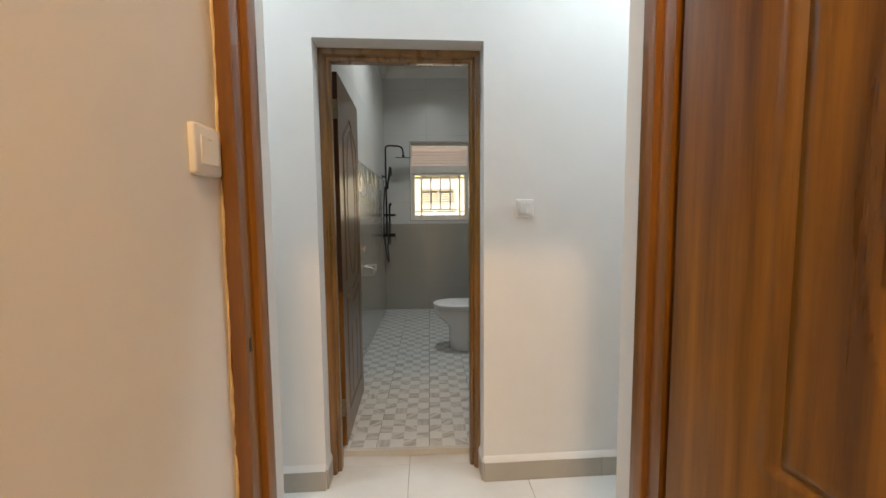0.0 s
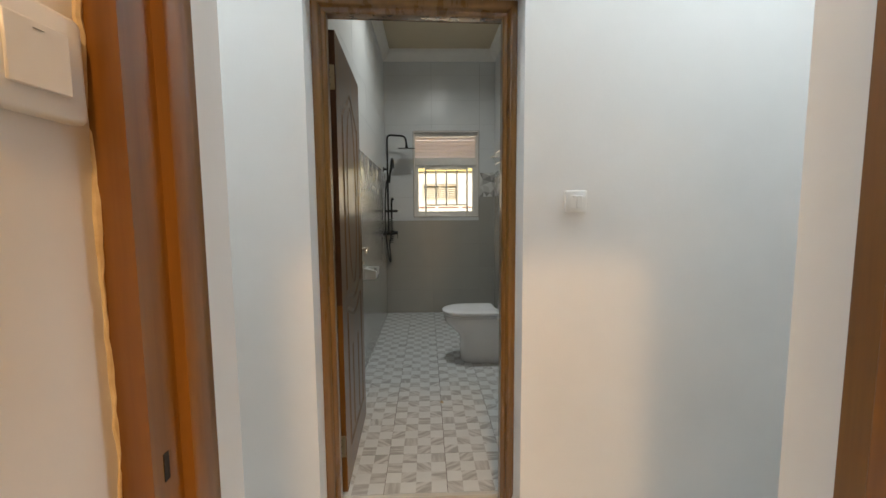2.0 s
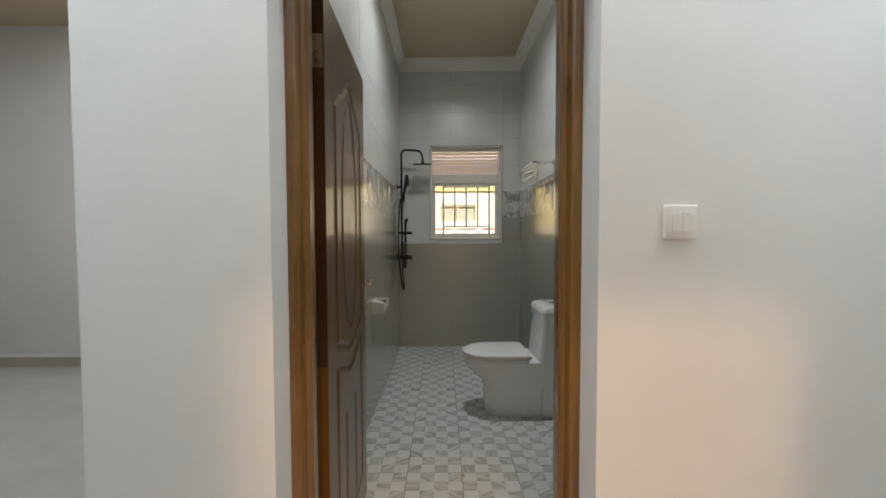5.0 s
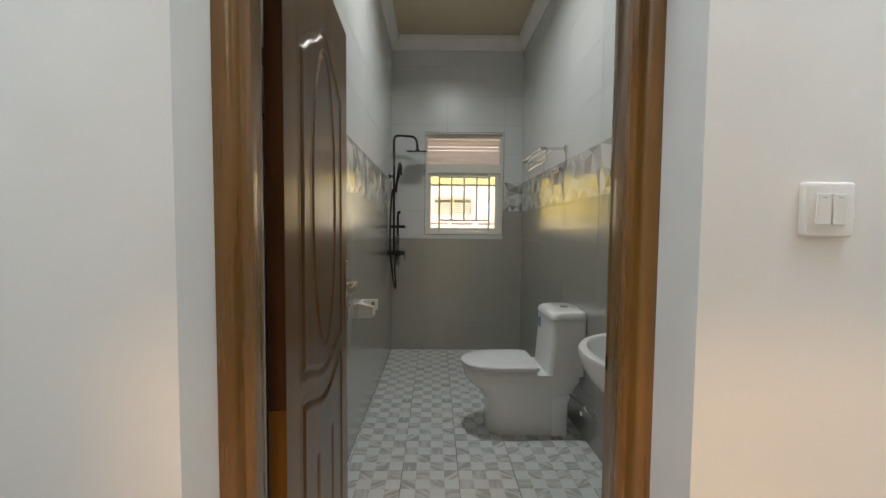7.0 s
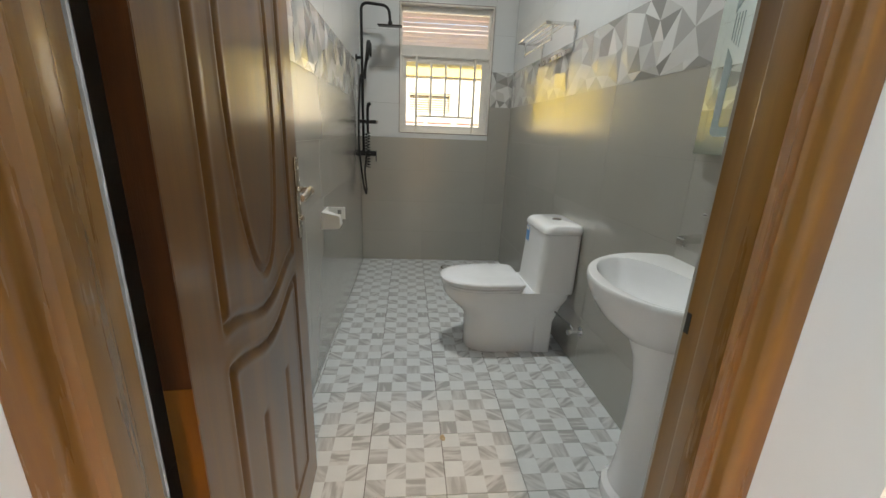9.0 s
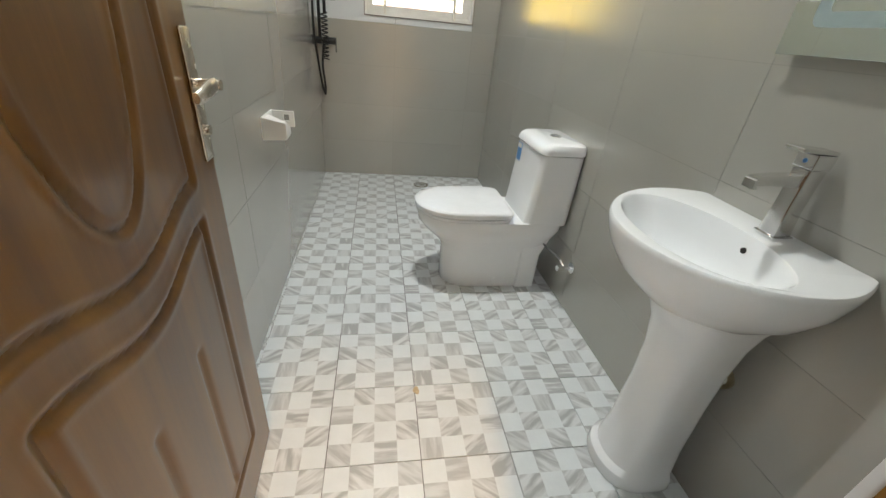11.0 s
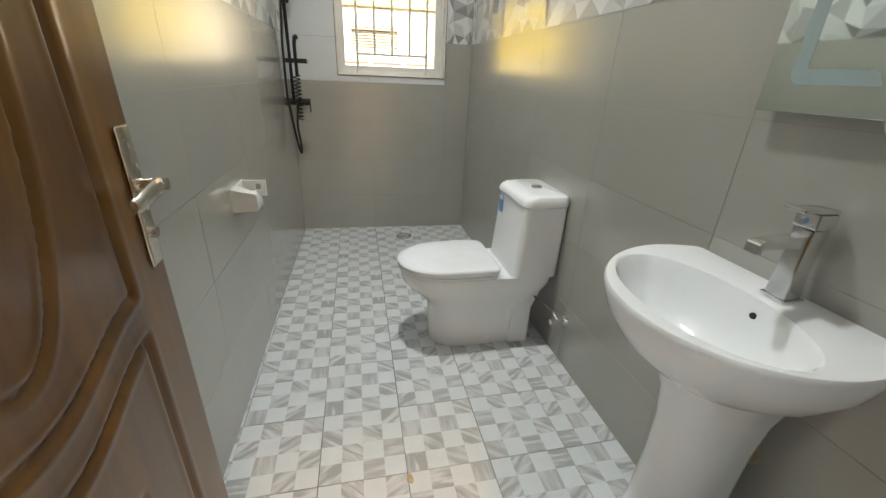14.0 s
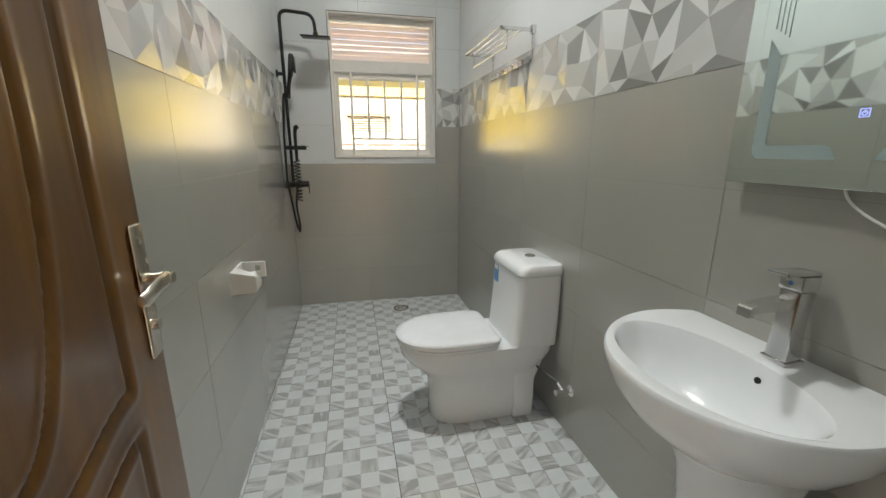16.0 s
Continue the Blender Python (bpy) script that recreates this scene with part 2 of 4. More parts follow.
def bend(points, r=0.03, n=6):
    """The polyline with its corners rounded."""
    pts = [Vector(p) for p in points]
    out = [pts[0]]
    for a, b, c in zip(pts, pts[1:], pts[2:]):
        p, q = b + (a - b).normalized() * r, b + (c - b).normalized() * r
        out += [(1 - s) ** 2 * p + 2 * s * (1 - s) * b + s * s * q for s in [i / n for i in range(n + 1)]]
    return out + [pts[-1]]


def swept(profile, axis, a, b, into=None):
    """A closed 2D profile drawn out along an axis from a to b."""
    f = {"x": lambda p, t: (t, p[0], p[1]), "y": lambda p, t: (p[0], t, p[1]), "z": lambda p, t: (p[0], p[1], t)}[axis]
    return loft([[f(p, a) for p in profile], [f(p, b) for p in profile]], True, into)


def disc(center, r, h, axis="z", sides=28, bevel=0.0, into=None):
    c = Vector(center)
    steps = [(r, 0), (r, h)] if not bevel else [(r, 0), (r, h - bevel), (r - 0.3 * bevel, h - 0.3 * bevel), (r - bevel, h)]
    rings = []
    for rr, hh in steps:
        ring = []
        for k in range(sides):
            p, q = rr * math.cos(2 * math.pi * k / sides), rr * math.sin(2 * math.pi * k / sides)
            ring.append(c + Vector({"x": (hh, p, q), "y": (p, hh, q), "z": (p, q, hh)}[axis]))
        rings.append(ring)
    return loft(rings, True, into)


# ---- large structure ----
TURNED = 1.7
HALL = Matrix.Translation((0.03, 2.16, 0)) @ pose(0, 0, 0, 0, 0, TURNED) @ Matrix.Translation((-0.03, -2.16, 0))
PASS = Matrix.Translation((0.03, 2.128, 0)) @ pose(0, 0, 0, 0, 0, 3.3) @ Matrix.Translation((-0.03, -2.128, 0))   # the passage wall of the bathroom
HALL_Z = -0.034
LEFT = pose(-0.485, 3.33, 0, 0, 0, 1.0)     # the left bathroom wall: y along the wall, x into the room
RIGHT = pose(0.930, 3.30, 0, 0, 0, 2.0)     # the right bathroom wall: y along the wall, -x into the room
FAR = pose(0, 5.70, 0)
ROW, BATH_TOP = 0.2975, 3.26
WIN = (-0.176, 0.645, 1.237, 2.301)


def wall(name, bm, mat, m, label):
    ob = part(name, bm, mat, None, "", False)
    ob.matrix_world = m
    return tagged(ob, label, "wall", "", "structure")


wall_near = wall("wall_near", pierced(-0.68, 1.02, -0.1, BATH_TOP, [(-0.352, 0.423, -1, 2.082)], 2.3725, 2.396, "y"), GREY_TILE, PASS, "grey tiled bathroom wall around the door")
wall_left = wall("wall_left", box(-0.16, -0.0014, -0.87, 2.37, -0.1, BATH_TOP), JOINT_GREY, LEFT, "grey and white tiled bathroom wall with grout joints")
wall_right = wall("wall_right", box(0.0014, 0.16, -0.83, 2.40, -0.1, BATH_TOP), JOINT_GREY, RIGHT, "grey and white tiled bathroom wall with grout joints")
wall_far = wall("wall_far", pierced(-0.75, 1.05, -0.1, BATH_TOP, [WIN], 0.0014, 0.24, "y"), JOINT_GREY, FAR, "tiled bathroom end wall with a small window")
DOORS = [(-0.350, 0.421, -1, 2.080), (-1.60, -0.787, -1, 2.080), (1.594, 2.34, -1, 2.080)]
wall_passage = wall("wall_passage", pierced(-4.75, 2.8, -0.2, 3.36, DOORS, 2.128, 2.372, "y"), PAINT, PASS, "white painted passage wall with door openings")
wall_entry = wall("wall_entry", pierced(-2.4, 2.8, -0.2, 3.36, [(-0.252, 0.683, -1, 2.05)], 1.06, 1.334, "y"), PAINT, HALL, "white painted wall around the bedroom doorway")
wall_bedroom = wall("wall_bedroom", box(-0.40, -0.252, -2.2, 1.06, -0.2, 3.36), PAINT, HALL, "white painted bedroom wall in warm lamp light")
wall_bedroom_right = wall("wall_bedroom_right", box(2.3, 2.45, -2.2, 1.06, -0.2, 3.36), PAINT, HALL, "white painted bedroom wall")
wall_bedroom_back = wall("wall_bedroom_back", box(-0.40, 2.45, -2.35, -2.2, -0.2, 3.36), PAINT, HALL, "white painted bedroom wall")
wall_end_left = wall("wall_end_left", box(-2.55, -2.4, 1.06, 2.0, -0.2, 3.36), PAINT, HALL, "white painted end wall")
wall_side_left = wall("wall_side_left", box(-4.75, -4.6, 2.3, 5.32, -0.2, 3.36), PAINT, HALL, "white painted wall of the neighbouring room")
wall_end_right = wall("wall_end_right", box(2.8, 2.95, 1.06, 2.41, -0.2, 3.36), PAINT, HALL, "white painted end wall")
wall_side_room = wall("wall_side_room", box(-4.75, -0.66, 5.17, 5.32, -0.2, 3.36), PAINT, HALL, "white painted wall of the neighbouring room")

floor_bed = thing("floor_hall", "polished pale stone-look floor tiles in the passage", "floor", HALL, kind="structure")
part("bed", box(-2.55, 2.95, -2.3, 2.42, HALL_Z - 0.1, HALL_Z - 0.008), GROUT, floor_bed, smooth=False)
floor_side = tagged(part("floor_side_room", box(-4.75, -0.66, 2.425, 5.2, HALL_Z - 0.1, HALL_Z), HALL_TILE, None, smooth=False), "polished pale tiled floor of the neighbouring room", "floor", "", "structure")
floor_side.matrix_world = HALL
ceiling_hall = tagged(part("ceiling_hall", box(-2.55, 2.95, -2.35, 5.3, 3.36, 3.46), PAINT, None, smooth=False), "white painted ceiling of the passage", "ceiling", "", "structure")
ceiling_hall.matrix_world = HALL @ pose(0, 0, 0)
for v in ceiling_hall.data.vertices:
    if v.co.y > 3:
        v.co.y = 2.43
ceiling_side = tagged(part("ceiling_side_room", box(-4.75, -0.68, 2.05, 5.4, 3.3605, 3.47), CEIL, None, smooth=False), "beige painted ceiling of the neighbouring room", "ceiling", "", "structure")
ceiling_side.matrix_world = HALL
ceiling_bath = tagged(part("ceiling_bathroom", box(-0.72, 1.15, 2.40, 5.95, 3.26, 3.34), CEIL, None, smooth=False), "beige painted bathroom ceiling", "ceiling", "", "structure")
ground = tagged(part("ground", box(-300, 300, 5.95, 600, -0.6, -0.5), EARTH, None, smooth=False), "bare brown earth outside the window", "ground", "", "structure")

# plaster cornice round the bathroom ceiling
CROWN = [(0, 3.135), (0.012, 3.135), (0.02, 3.15), (0.045, 3.175), (0.072, 3.215), (0.080, 3.235), (0.080, 3.259), (0, 3.259)]
for name, m, sgn, a, b in (("cornice_left", LEFT, 1, -0.87, 2.37), ("cornice_right", RIGHT, -1, -0.83, 2.40)):
    ob = tagged(part(name, swept([(sgn * (u + 0.001), z) for u, z in CROWN], "y", a, b), CORNICE), "white plaster cornice under the bathroom ceiling", "cornice", "", "structure")
    ob.matrix_world = m
ob = tagged(part("cornice_far", swept([(-u - 0.001, z + 0.0006) for u, z in CROWN], "x", -0.60, 0.95), CORNICE), "white plaster cornice under the bathroom ceiling", "cornice", "", "structure")
ob.matrix_world = FAR

# ---- door frames and doors ----
def door_frame(name, u0, u1, v0, v1, top, m, label, mat=WOOD, stop=1, hinge_side=None, strike=None):
    """Rebated and moulded wooden lining: two jambs and a head. stop: 1 when the leaf lies on the far side, -1 on the near side."""
    t = thing(name, label, "door frame", m, kind="structure")
    d = v1 - v0
    # across the lining: (into the opening, along the wall's depth)
    prof = [(0, 0), (0.020, 0), (0.026, 0.004), (0.030, 0.012), (0.030, 0.020), (0.034, 0.026), (0.044, 0.028), (0.049, 0.034), (0.049, d - 0.048), (0.046, d - 0.043), (0.034, d - 0.043), (0.032, d - 0.040), (0.032, d), (0, d)]
    if stop < 0:
        prof = [(0, 0), (0.017, 0), (0.020, 0.003), (0.020, 0.058), (0.024, 0.061), (0.043, 0.061), (0.049, 0.066)] + prof[8:]
        prof = [(a, d - b) for a, b in prof]
    part("jamb", swept([(u0 + a, v0 + b) for a, b in prof], "z", HALL_Z, top), mat, t)
    part("jamb", swept([(u1 - a, v0 + b) for a, b in prof], "z", HALL_Z, top), mat, t)
    part("head", swept([(v0 + b, top - a) for a, b in prof], "x", u0 + 0.0005, u1 - 0.0005), mat, t)
    if strike:
        su, sv, sz = strike
        # no recess is cut: a dark plate paints the shade of the latch hole
        part("strike_hole_shade", box(su - 0.0008, su + 0.0008, sv - 0.004, sv + 0.004, sz - 0.015, sz + 0.015), HOLE_SHADE, t, "dark plate painted as the shade in the latch hole")
    return t


def dist_to(px, pz, pts, closed=True):
    """Distance from each grid point to a polyline."""
    best = np.full(px.shape, 9.0)
    seq = list(zip(pts, pts[1:] + pts[:1])) if closed else list(zip(pts, pts[1:]))
    for (ax, az), (bx, bz) in seq:
        dx, dz = bx - ax, bz - az
        q = np.clip(((px - ax) * dx + (pz - az) * dz) / max(dx * dx + dz * dz, 1e-9), 0, 1)
        best = np.minimum(best, np.hypot(px - ax - q * dx, pz - az - q * dz))
    return best


def carved(w, h, stile):
    """The relief of a moulded door face over a grid: ogee-headed upper panel with an oval, fluted lower panel."""
    nx, nz = 130, 330
    gx, gz = np.meshgrid(np.linspace(0, w, nx), np.linspace(0, h, nz), indexing="ij")
    c = w / 2
    s = np.linspace(-1, 1, 41)
    a, b = stile, w - stile
    half = (b - a) / 2

    def ogee(z, rise, wave=0.0):
        return [(c + half * q, z + rise * (0.5 + 0.5 * math.cos(math.pi * q)) + wave * math.cos(3 * math.pi * q)) for q in s]

    top = ogee(h - 0.29, 0.11, 0.008)
    low = [(x, 2 * 0.90 - z) for x, z in ogee(0.90, 0.055)]
    upper = top[::-1] + [(a, 0.92)] + low + [(b, 0.92)]
    oval = [(c + 0.135 * math.sin(q), 1.36 + 0.44 * math.cos(q)) for q in np.linspace(0, 2 * math.pi, 60, endpoint=False)]
    lowtop = [(x, z - 0.085) for x, z in low]
    lower = [(a, 0.16), (b, 0.16)] + lowtop[::-1]
    relief = np.zeros_like(gx)
    for pts, width, depth in ((upper, 0.013, 0.0075), (oval, 0.010, 0.006), (lower, 0.013, 0.0075)):
        d = dist_to(gx, gz, pts)
        relief -= depth * np.exp(-((d / width) ** 2) * 2.2)
        relief += 0.0020 * np.exp(-(((d - width * 1.3) / (width * 0.6)) ** 2))
    for off in (-0.09, 0.09):
        d = dist_to(gx, gz, [(c + off, 0.20), (c + off, 0.60 + 0.02 * abs(off))], False)
        relief -= 0.007 * np.exp(-((d / 0.011) ** 2))
    return gx, gz, relief


def leaf_mesh(w, h, t, stile):
    """A door leaf, hinge edge at u=0, both faces carved."""
    bm = bmesh.new()
    gx, gz, rel = carved(w, h, stile)
    nx, nz = gx.shape
    sides = []
    for s in (-1, 1):
        vs = [[bm.verts.new((gx[i, j], s * (t / 2 + rel[i, j]), gz[i, j])) for j in range(nz)] for i in range(nx)]
        for i in range(nx - 1):
            for j in range(nz - 1):
                bm.faces.new([vs[i][j], vs[i + 1][j], vs[i + 1][j + 1], vs[i][j + 1]])
        sides.append(vs)
    a, b = sides
    for i in range(nx - 1):
        bm.faces.new([a[i][0], a[i + 1][0], b[i + 1][0], b[i][0]])
        bm.faces.new([a[i][-1], a[i + 1][-1], b[i + 1][-1], b[i][-1]])
    for j in range(nz - 1):
        bm.faces.new([a[0][j], a[0][j + 1], b[0][j + 1], b[0][j]])
        bm.faces.new([a[-1][j], a[-1][j + 1], b[-1][j + 1], b[-1][j]])
    return bm


def lever_set(parent, u, z, t, side):
    """Long plate, curved lever and key cylinder on one face."""
    y = side * t / 2
    lo, hi = sorted((y, y + side * 0.007))
    plate = part("handle_plate", box(u - 0.020, u + 0.020, lo, hi, z - 0.145, z + 0.095, 0.004, 3), NICKEL, parent, "satin nickel handle plate")
    part("spindle", disc((u, min(y, y + side * 0.05), z), 0.010, 0.05, "y", 16), NICKEL, plate)
    path = [(u, y + side * 0.040, z), (u - 0.02, y + side * 0.044, z + 0.002), (u - 0.055, y + side * 0.044, z - 0.001), (u - 0.09, y + side * 0.042, z - 0.008), (u - 0.100, y + side * 0.038, z - 0.009)]
    rings = []
    for i, p in enumerate(path):
        hh, tt = 0.011 + 0.004 * math.sin(i * 0.9), 0.006
        rings.append([(p[0], p[1] + tt * math.cos(q), p[2] + hh * math.sin(q)) for q in np.linspace(0, 2 * math.pi, 14, endpoint=False)])
    part("lever", loft(rings), NICKEL, plate)
    part("key_cylinder", disc((u, min(y, y + side * 0.016), z - 0.085), 0.010, 0.016, "y", 16, 0.002), NICKEL, plate)


def hinge(parent, z, t):
    bm = box(-0.0045, -0.0022, -t / 2 + 0.004, t / 2 - 0.002, z - 0.05, z + 0.05)
    tube([(-0.006, t / 2 + 0.004, z - 0.05), (-0.006, t / 2 + 0.004, z + 0.05)], 0.0055, 10, bm)
    h = part("hinge", bm, BRASS, parent, "dull brass butt hinge")
    for k in (-0.03, 0, 0.03):
        part("screw", disc((-0.0055, 0.004, z + k), 0.004, 0.001, "x", 8), NICKEL, h)


def door(name, m, w, h, label, mat, stile=0.125, grip=1.075):
    t = thing(name, label, "door", m, kind="structure")
    part("leaf", leaf_mesh(w, h, 0.040, stile), mat, t)
    for z in (0.22, h - 0.19):
        hinge(t, z, 0.040)
    lever_set(t, w - 0.029, grip, 0.040, 1)
    lever_set(t, w - 0.029, grip, 0.040, -1)
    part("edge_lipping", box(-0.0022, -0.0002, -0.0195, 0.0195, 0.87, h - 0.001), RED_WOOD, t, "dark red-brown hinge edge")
    part("edge_lipping", box(-0.0022, -0.0002, -0.0195, 0.0195, 0.001, 0.869), WOOD, t, "orange wood patch on the hinge edge")
    part("latch_plate", box(w - 0.0005, w + 0.0015, -0.011, 0.011, 0.93, 1.13), NICKEL, t)
    return t


frame_bath = door_frame("door_frame_1", -0.3495, 0.4205, 2.232, 2.352, 2.0795, PASS, "varnished brown wooden frame of the bathroom door", WOOD_FRAME, 1, strike=(0.3885, 2.347, 1.008))
part("jamb_lip", box(-0.3495, -0.3300, 2.3523, 2.366, -0.003, 2.046, 0.003), WOOD_FRAME, frame_bath)
# added strip, grey like the lit tile wall glimpsed through the hinge gap
part("gap_strip", box(-0.395, -0.3235, 2.3665, 2.372, -0.003, 2.078, 0.001), GAP_GREY, frame_bath, "rough grey strip added in the hinge gap behind the frame")
frame_entry = door_frame("door_frame_2", -0.2515, 0.6825, 1.085, 1.229, 2.0495, HALL, "varnished orange-brown wooden frame of the bedroom door", WOOD, -1, strike=(-0.2195, 1.105, 1.02))
frame_side = door_frame("door_frame_3", -1.5995, -0.7875, 2.232, 2.352, 2.0795, PASS, "varnished brown wooden frame of the neighbouring room", WOOD_FRAME)
frame_right = door_frame("door_frame_4", 1.5945, 2.3395, 2.232, 2.352, 2.0795, PASS, "varnished brown wooden frame at the passage end", WOOD_FRAME)
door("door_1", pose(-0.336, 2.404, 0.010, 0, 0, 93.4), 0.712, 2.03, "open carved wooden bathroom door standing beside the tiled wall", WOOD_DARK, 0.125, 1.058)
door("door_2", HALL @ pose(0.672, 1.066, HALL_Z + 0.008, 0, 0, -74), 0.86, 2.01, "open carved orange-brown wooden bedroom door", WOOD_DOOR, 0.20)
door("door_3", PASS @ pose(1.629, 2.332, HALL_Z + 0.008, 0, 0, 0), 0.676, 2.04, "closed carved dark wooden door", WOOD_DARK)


# ---- window ----
def window():
    x0, x1, z0, z1 = WIN
    t = thing("window_1", "white louvred window with a barred lower sash", "window", FAR, kind="structure")
    y0 = 0.055
    zm = 1.905

    def rail(name, a, b, c, d, e, f, parent=t, mat=WHITE_METAL, bv=0.003):
        return part(name, box(a, b, c, d, e, f, bv), mat, parent)

    part("reveal_lining", pierced(x0 + 0.0015, x1 - 0.0015, z0 + 0.0015, z1 - 0.0015, [(x0 + 0.012, x1 - 0.012, z0 + 0.012, z1 - 0.012)], -0.004, 0.238, "y"), WHITE_METAL, t)
    part("edge_trim", pierced(x0 - 0.003, x1 + 0.003, z0 - 0.003, z1 + 0.003, [(x0 + 0.0015, x1 - 0.0015, z0 + 0.0015, z1 - 0.0015)], -0.0065, 0.0, "y"), TRIM_BROWN, t, "thin dark brown edge trim")
    x0, x1, z0, z1 = x0 + 0.0125, x1 - 0.0125, z0 + 0.0125, z1 - 0.0125
    f = part("window_frame", pierced(x0, x1, z0, z1, [(x0 + 0.018, x1 - 0.018, z0 + 0.020, zm - 0.022), (x0 + 0.008, x1 - 0.022, zm + 0.076, z1 - 0.042)], y0, y0 + 0.06, "y"), WHITE_METAL, t)
    a, b, c, d = x0 + 0.019, x1 - 0.019, z0 + 0.021, zm - 0.023
    part("sash", pierced(a, b, c, d, [(a + 0.026, b - 0.042, c + 0.036, d - 0.026)], y0 + 0.015, y0 + 0.05, "y"), WHITE_METAL, t)
    g = part("pane", box(a + 0.022, b - 0.022, y0 + 0.030, y0 + 0.034, c + 0.022, d - 0.022), GLASS, t, "clear glass")
    g.visible_shadow = False
    lo, hi, n = zm + 0.080, z1 - 0.046, 7
    pitch = (hi - lo) / n
    for i in range(n):
        # each blade slopes down and outwards, a narrow slit left under the next
        blade = [(-0.013, 0.0125), (-0.011, 0.0150), (0.013, -0.0115), (0.011, -0.0140)]
        s = part("louvre_slat", swept(blade, "x", x0 + 0.009, x1 - 0.023), SLAT, t)
        s.matrix_local = Matrix.Translation((0, y0 + 0.030, lo + pitch * (i + 0.5)))
    yb = y0 - 0.014
    for x in (-0.025, 0.502):
        part("guard_bar", box(x - 0.010, x + 0.010, yb - 0.006, yb + 0.006, z0 + 0.0005, zm - 0.016, 0.002), BAR_PAINT, t)
    for z in (1.388, 1.842):
        part("guard_bar", box(-0.018, 0.495, yb + 0.0061, yb + 0.013, z - 0.008, z + 0.008, 0.002), BAR_PAINT, t)
    for x in (0.106, 0.238, 0.371):
        part("guard_bar", box(x - 0.009, x + 0.009, yb - 0.005, yb + 0.005, 1.384, 1.846, 0.002), BAR_PAINT, t)
    part("glazing_bead", box(x0 + 0.004, x1 - 0.004, y0 - 0.008, y0 - 0.0005, zm - 0.014, zm - 0.006, 0.002), WHITE_METAL, t)


GLASS = bpy.data.materials.new("window_glass")
GLASS.use_nodes = True
GLASS.node_tree.nodes["Principled BSDF"].inputs["Transmission Weight"].default_value = 1.0
GLASS.node_tree.nodes["Principled BSDF"].inputs["Roughness"].default_value = 0.0
GLASS.node_tree.nodes["Principled BSDF"].inputs["IOR"].default_value = 1.1
window()


# ---- house across the yard ----
def house():
    t = thing("house", "sunlit yellow and white neighbouring house with louvred window", "house")
    y = 9.6
    win = (-0.195, 0.595, 1.575, 1.932)
    part("wall", pierced(-0.75, 1.35, 1.42, 2.215, [win], y, y + 0.2, "y"), CREAM_WALL, t, "white painted wall facing the window")
    # unseen yellow side walls, added to throw a golden reflection onto the bathroom tiles
    part("wall", box(-9, -0.75, y + 0.01, y + 0.2, -0.5, 2.215), YELLOW_REFLECTOR, t)
    part("wall", box(1.35, 10, y + 0.01, y + 0.2, -0.5, 2.215), YELLOW_REFLECTOR, t)
    part("upper_wall", box(-9, 10, y - 0.05, y + 0.2, 2.215, 2.455), UPPER_WALL, t, "yellow painted upper wall")
    part("upper_band", box(-9, 10, y - 0.054, y + 0.2, 2.456, 2.75), CREAM_WALL, t, "cream painted ring beam")
    # fascia and roof are unseen additions that give the louvre slats pinkish light
    part("fascia", box(-9.5, 10.5, y - 0.55, y + 0.2, 2.7505, 2.93, 0.01), PINK_REFLECTOR, t, "pale pink unseen fascia, added to tint the louvres")
    part("plinth", box(-9, 10, y - 0.06, y - 0.001, -0.5, 1.42, 0.01), CREAM_WALL, t, "cream painted plinth")
    for a, b in ((-0.70, 0.10), (0.16, 0.62), (0.70, 1.30)):
        part("ledge_edge", box(a, b, y - 0.075, y - 0.061, 1.405, 1.430), ROOF, t, "worn brown ledge edge")
    part("roof", swept([(y - 0.62, 2.935), (y + 4, 4.2), (y + 4, 4.26), (y - 0.62, 2.995)], "x", -9.6, 10.6), ROOF, t, "clay red unseen roof, added to tint the louvres")
    cx = (win[0] + win[1]) / 2
    panes = ((win[0] + 0.03, cx - 0.015), (cx + 0.015, win[1] - 0.03))
    w = part("window", pierced(*win, [(a, b, win[2] + 0.03, win[3] - 0.035) for a, b in panes], y + 0.02, y + 0.07, "y"), CEIL, t, "tan framed louvred window")
    # added pale sheet whose colour makes the gaps between the slats look lit
    part("backing", box(win[0], win[1], y + 0.15, y + 0.16, win[2], win[3]), UPPER_WALL, w)
    for a, b in panes:
        for i in range(7):
            sl = part("slat", box(a, b, -0.022, 0.022, -0.002, 0.002), CREAM_WALL, w)
            sl.matrix_local = Matrix.Translation((0, y + 0.08, win[2] + 0.055 + i * 0.041)) @ pose(0, 0, 0, 35, 0, 0)


house()


# ---- toilet ----
def oval_ring(front, back, hw, z, n=56, power=2.6, square=0.55):
    """Outline of a bowl section: round nose at the front (-x), squared at the back."""
    pts = []
    cx = front + min(hw * 1.35, (back - front) * 0.6)
    for i in range(n):
        q = 2 * math.pi * i / n
        cq, sq = math.cos(q), math.sin(q)
        if cq < 0:
            x = cx - (cx - front) * abs(cq) ** (2 / 2.2)
            y = math.copysign(abs(sq) ** (2 / 2.2), sq) * hw
        else:
            x = cx + (back - cx) * abs(cq) ** (2 / 9)
            y = math.copysign(abs(sq) ** (2 / 9), sq) * hw
        pts.append((x, y, z))
    return pts


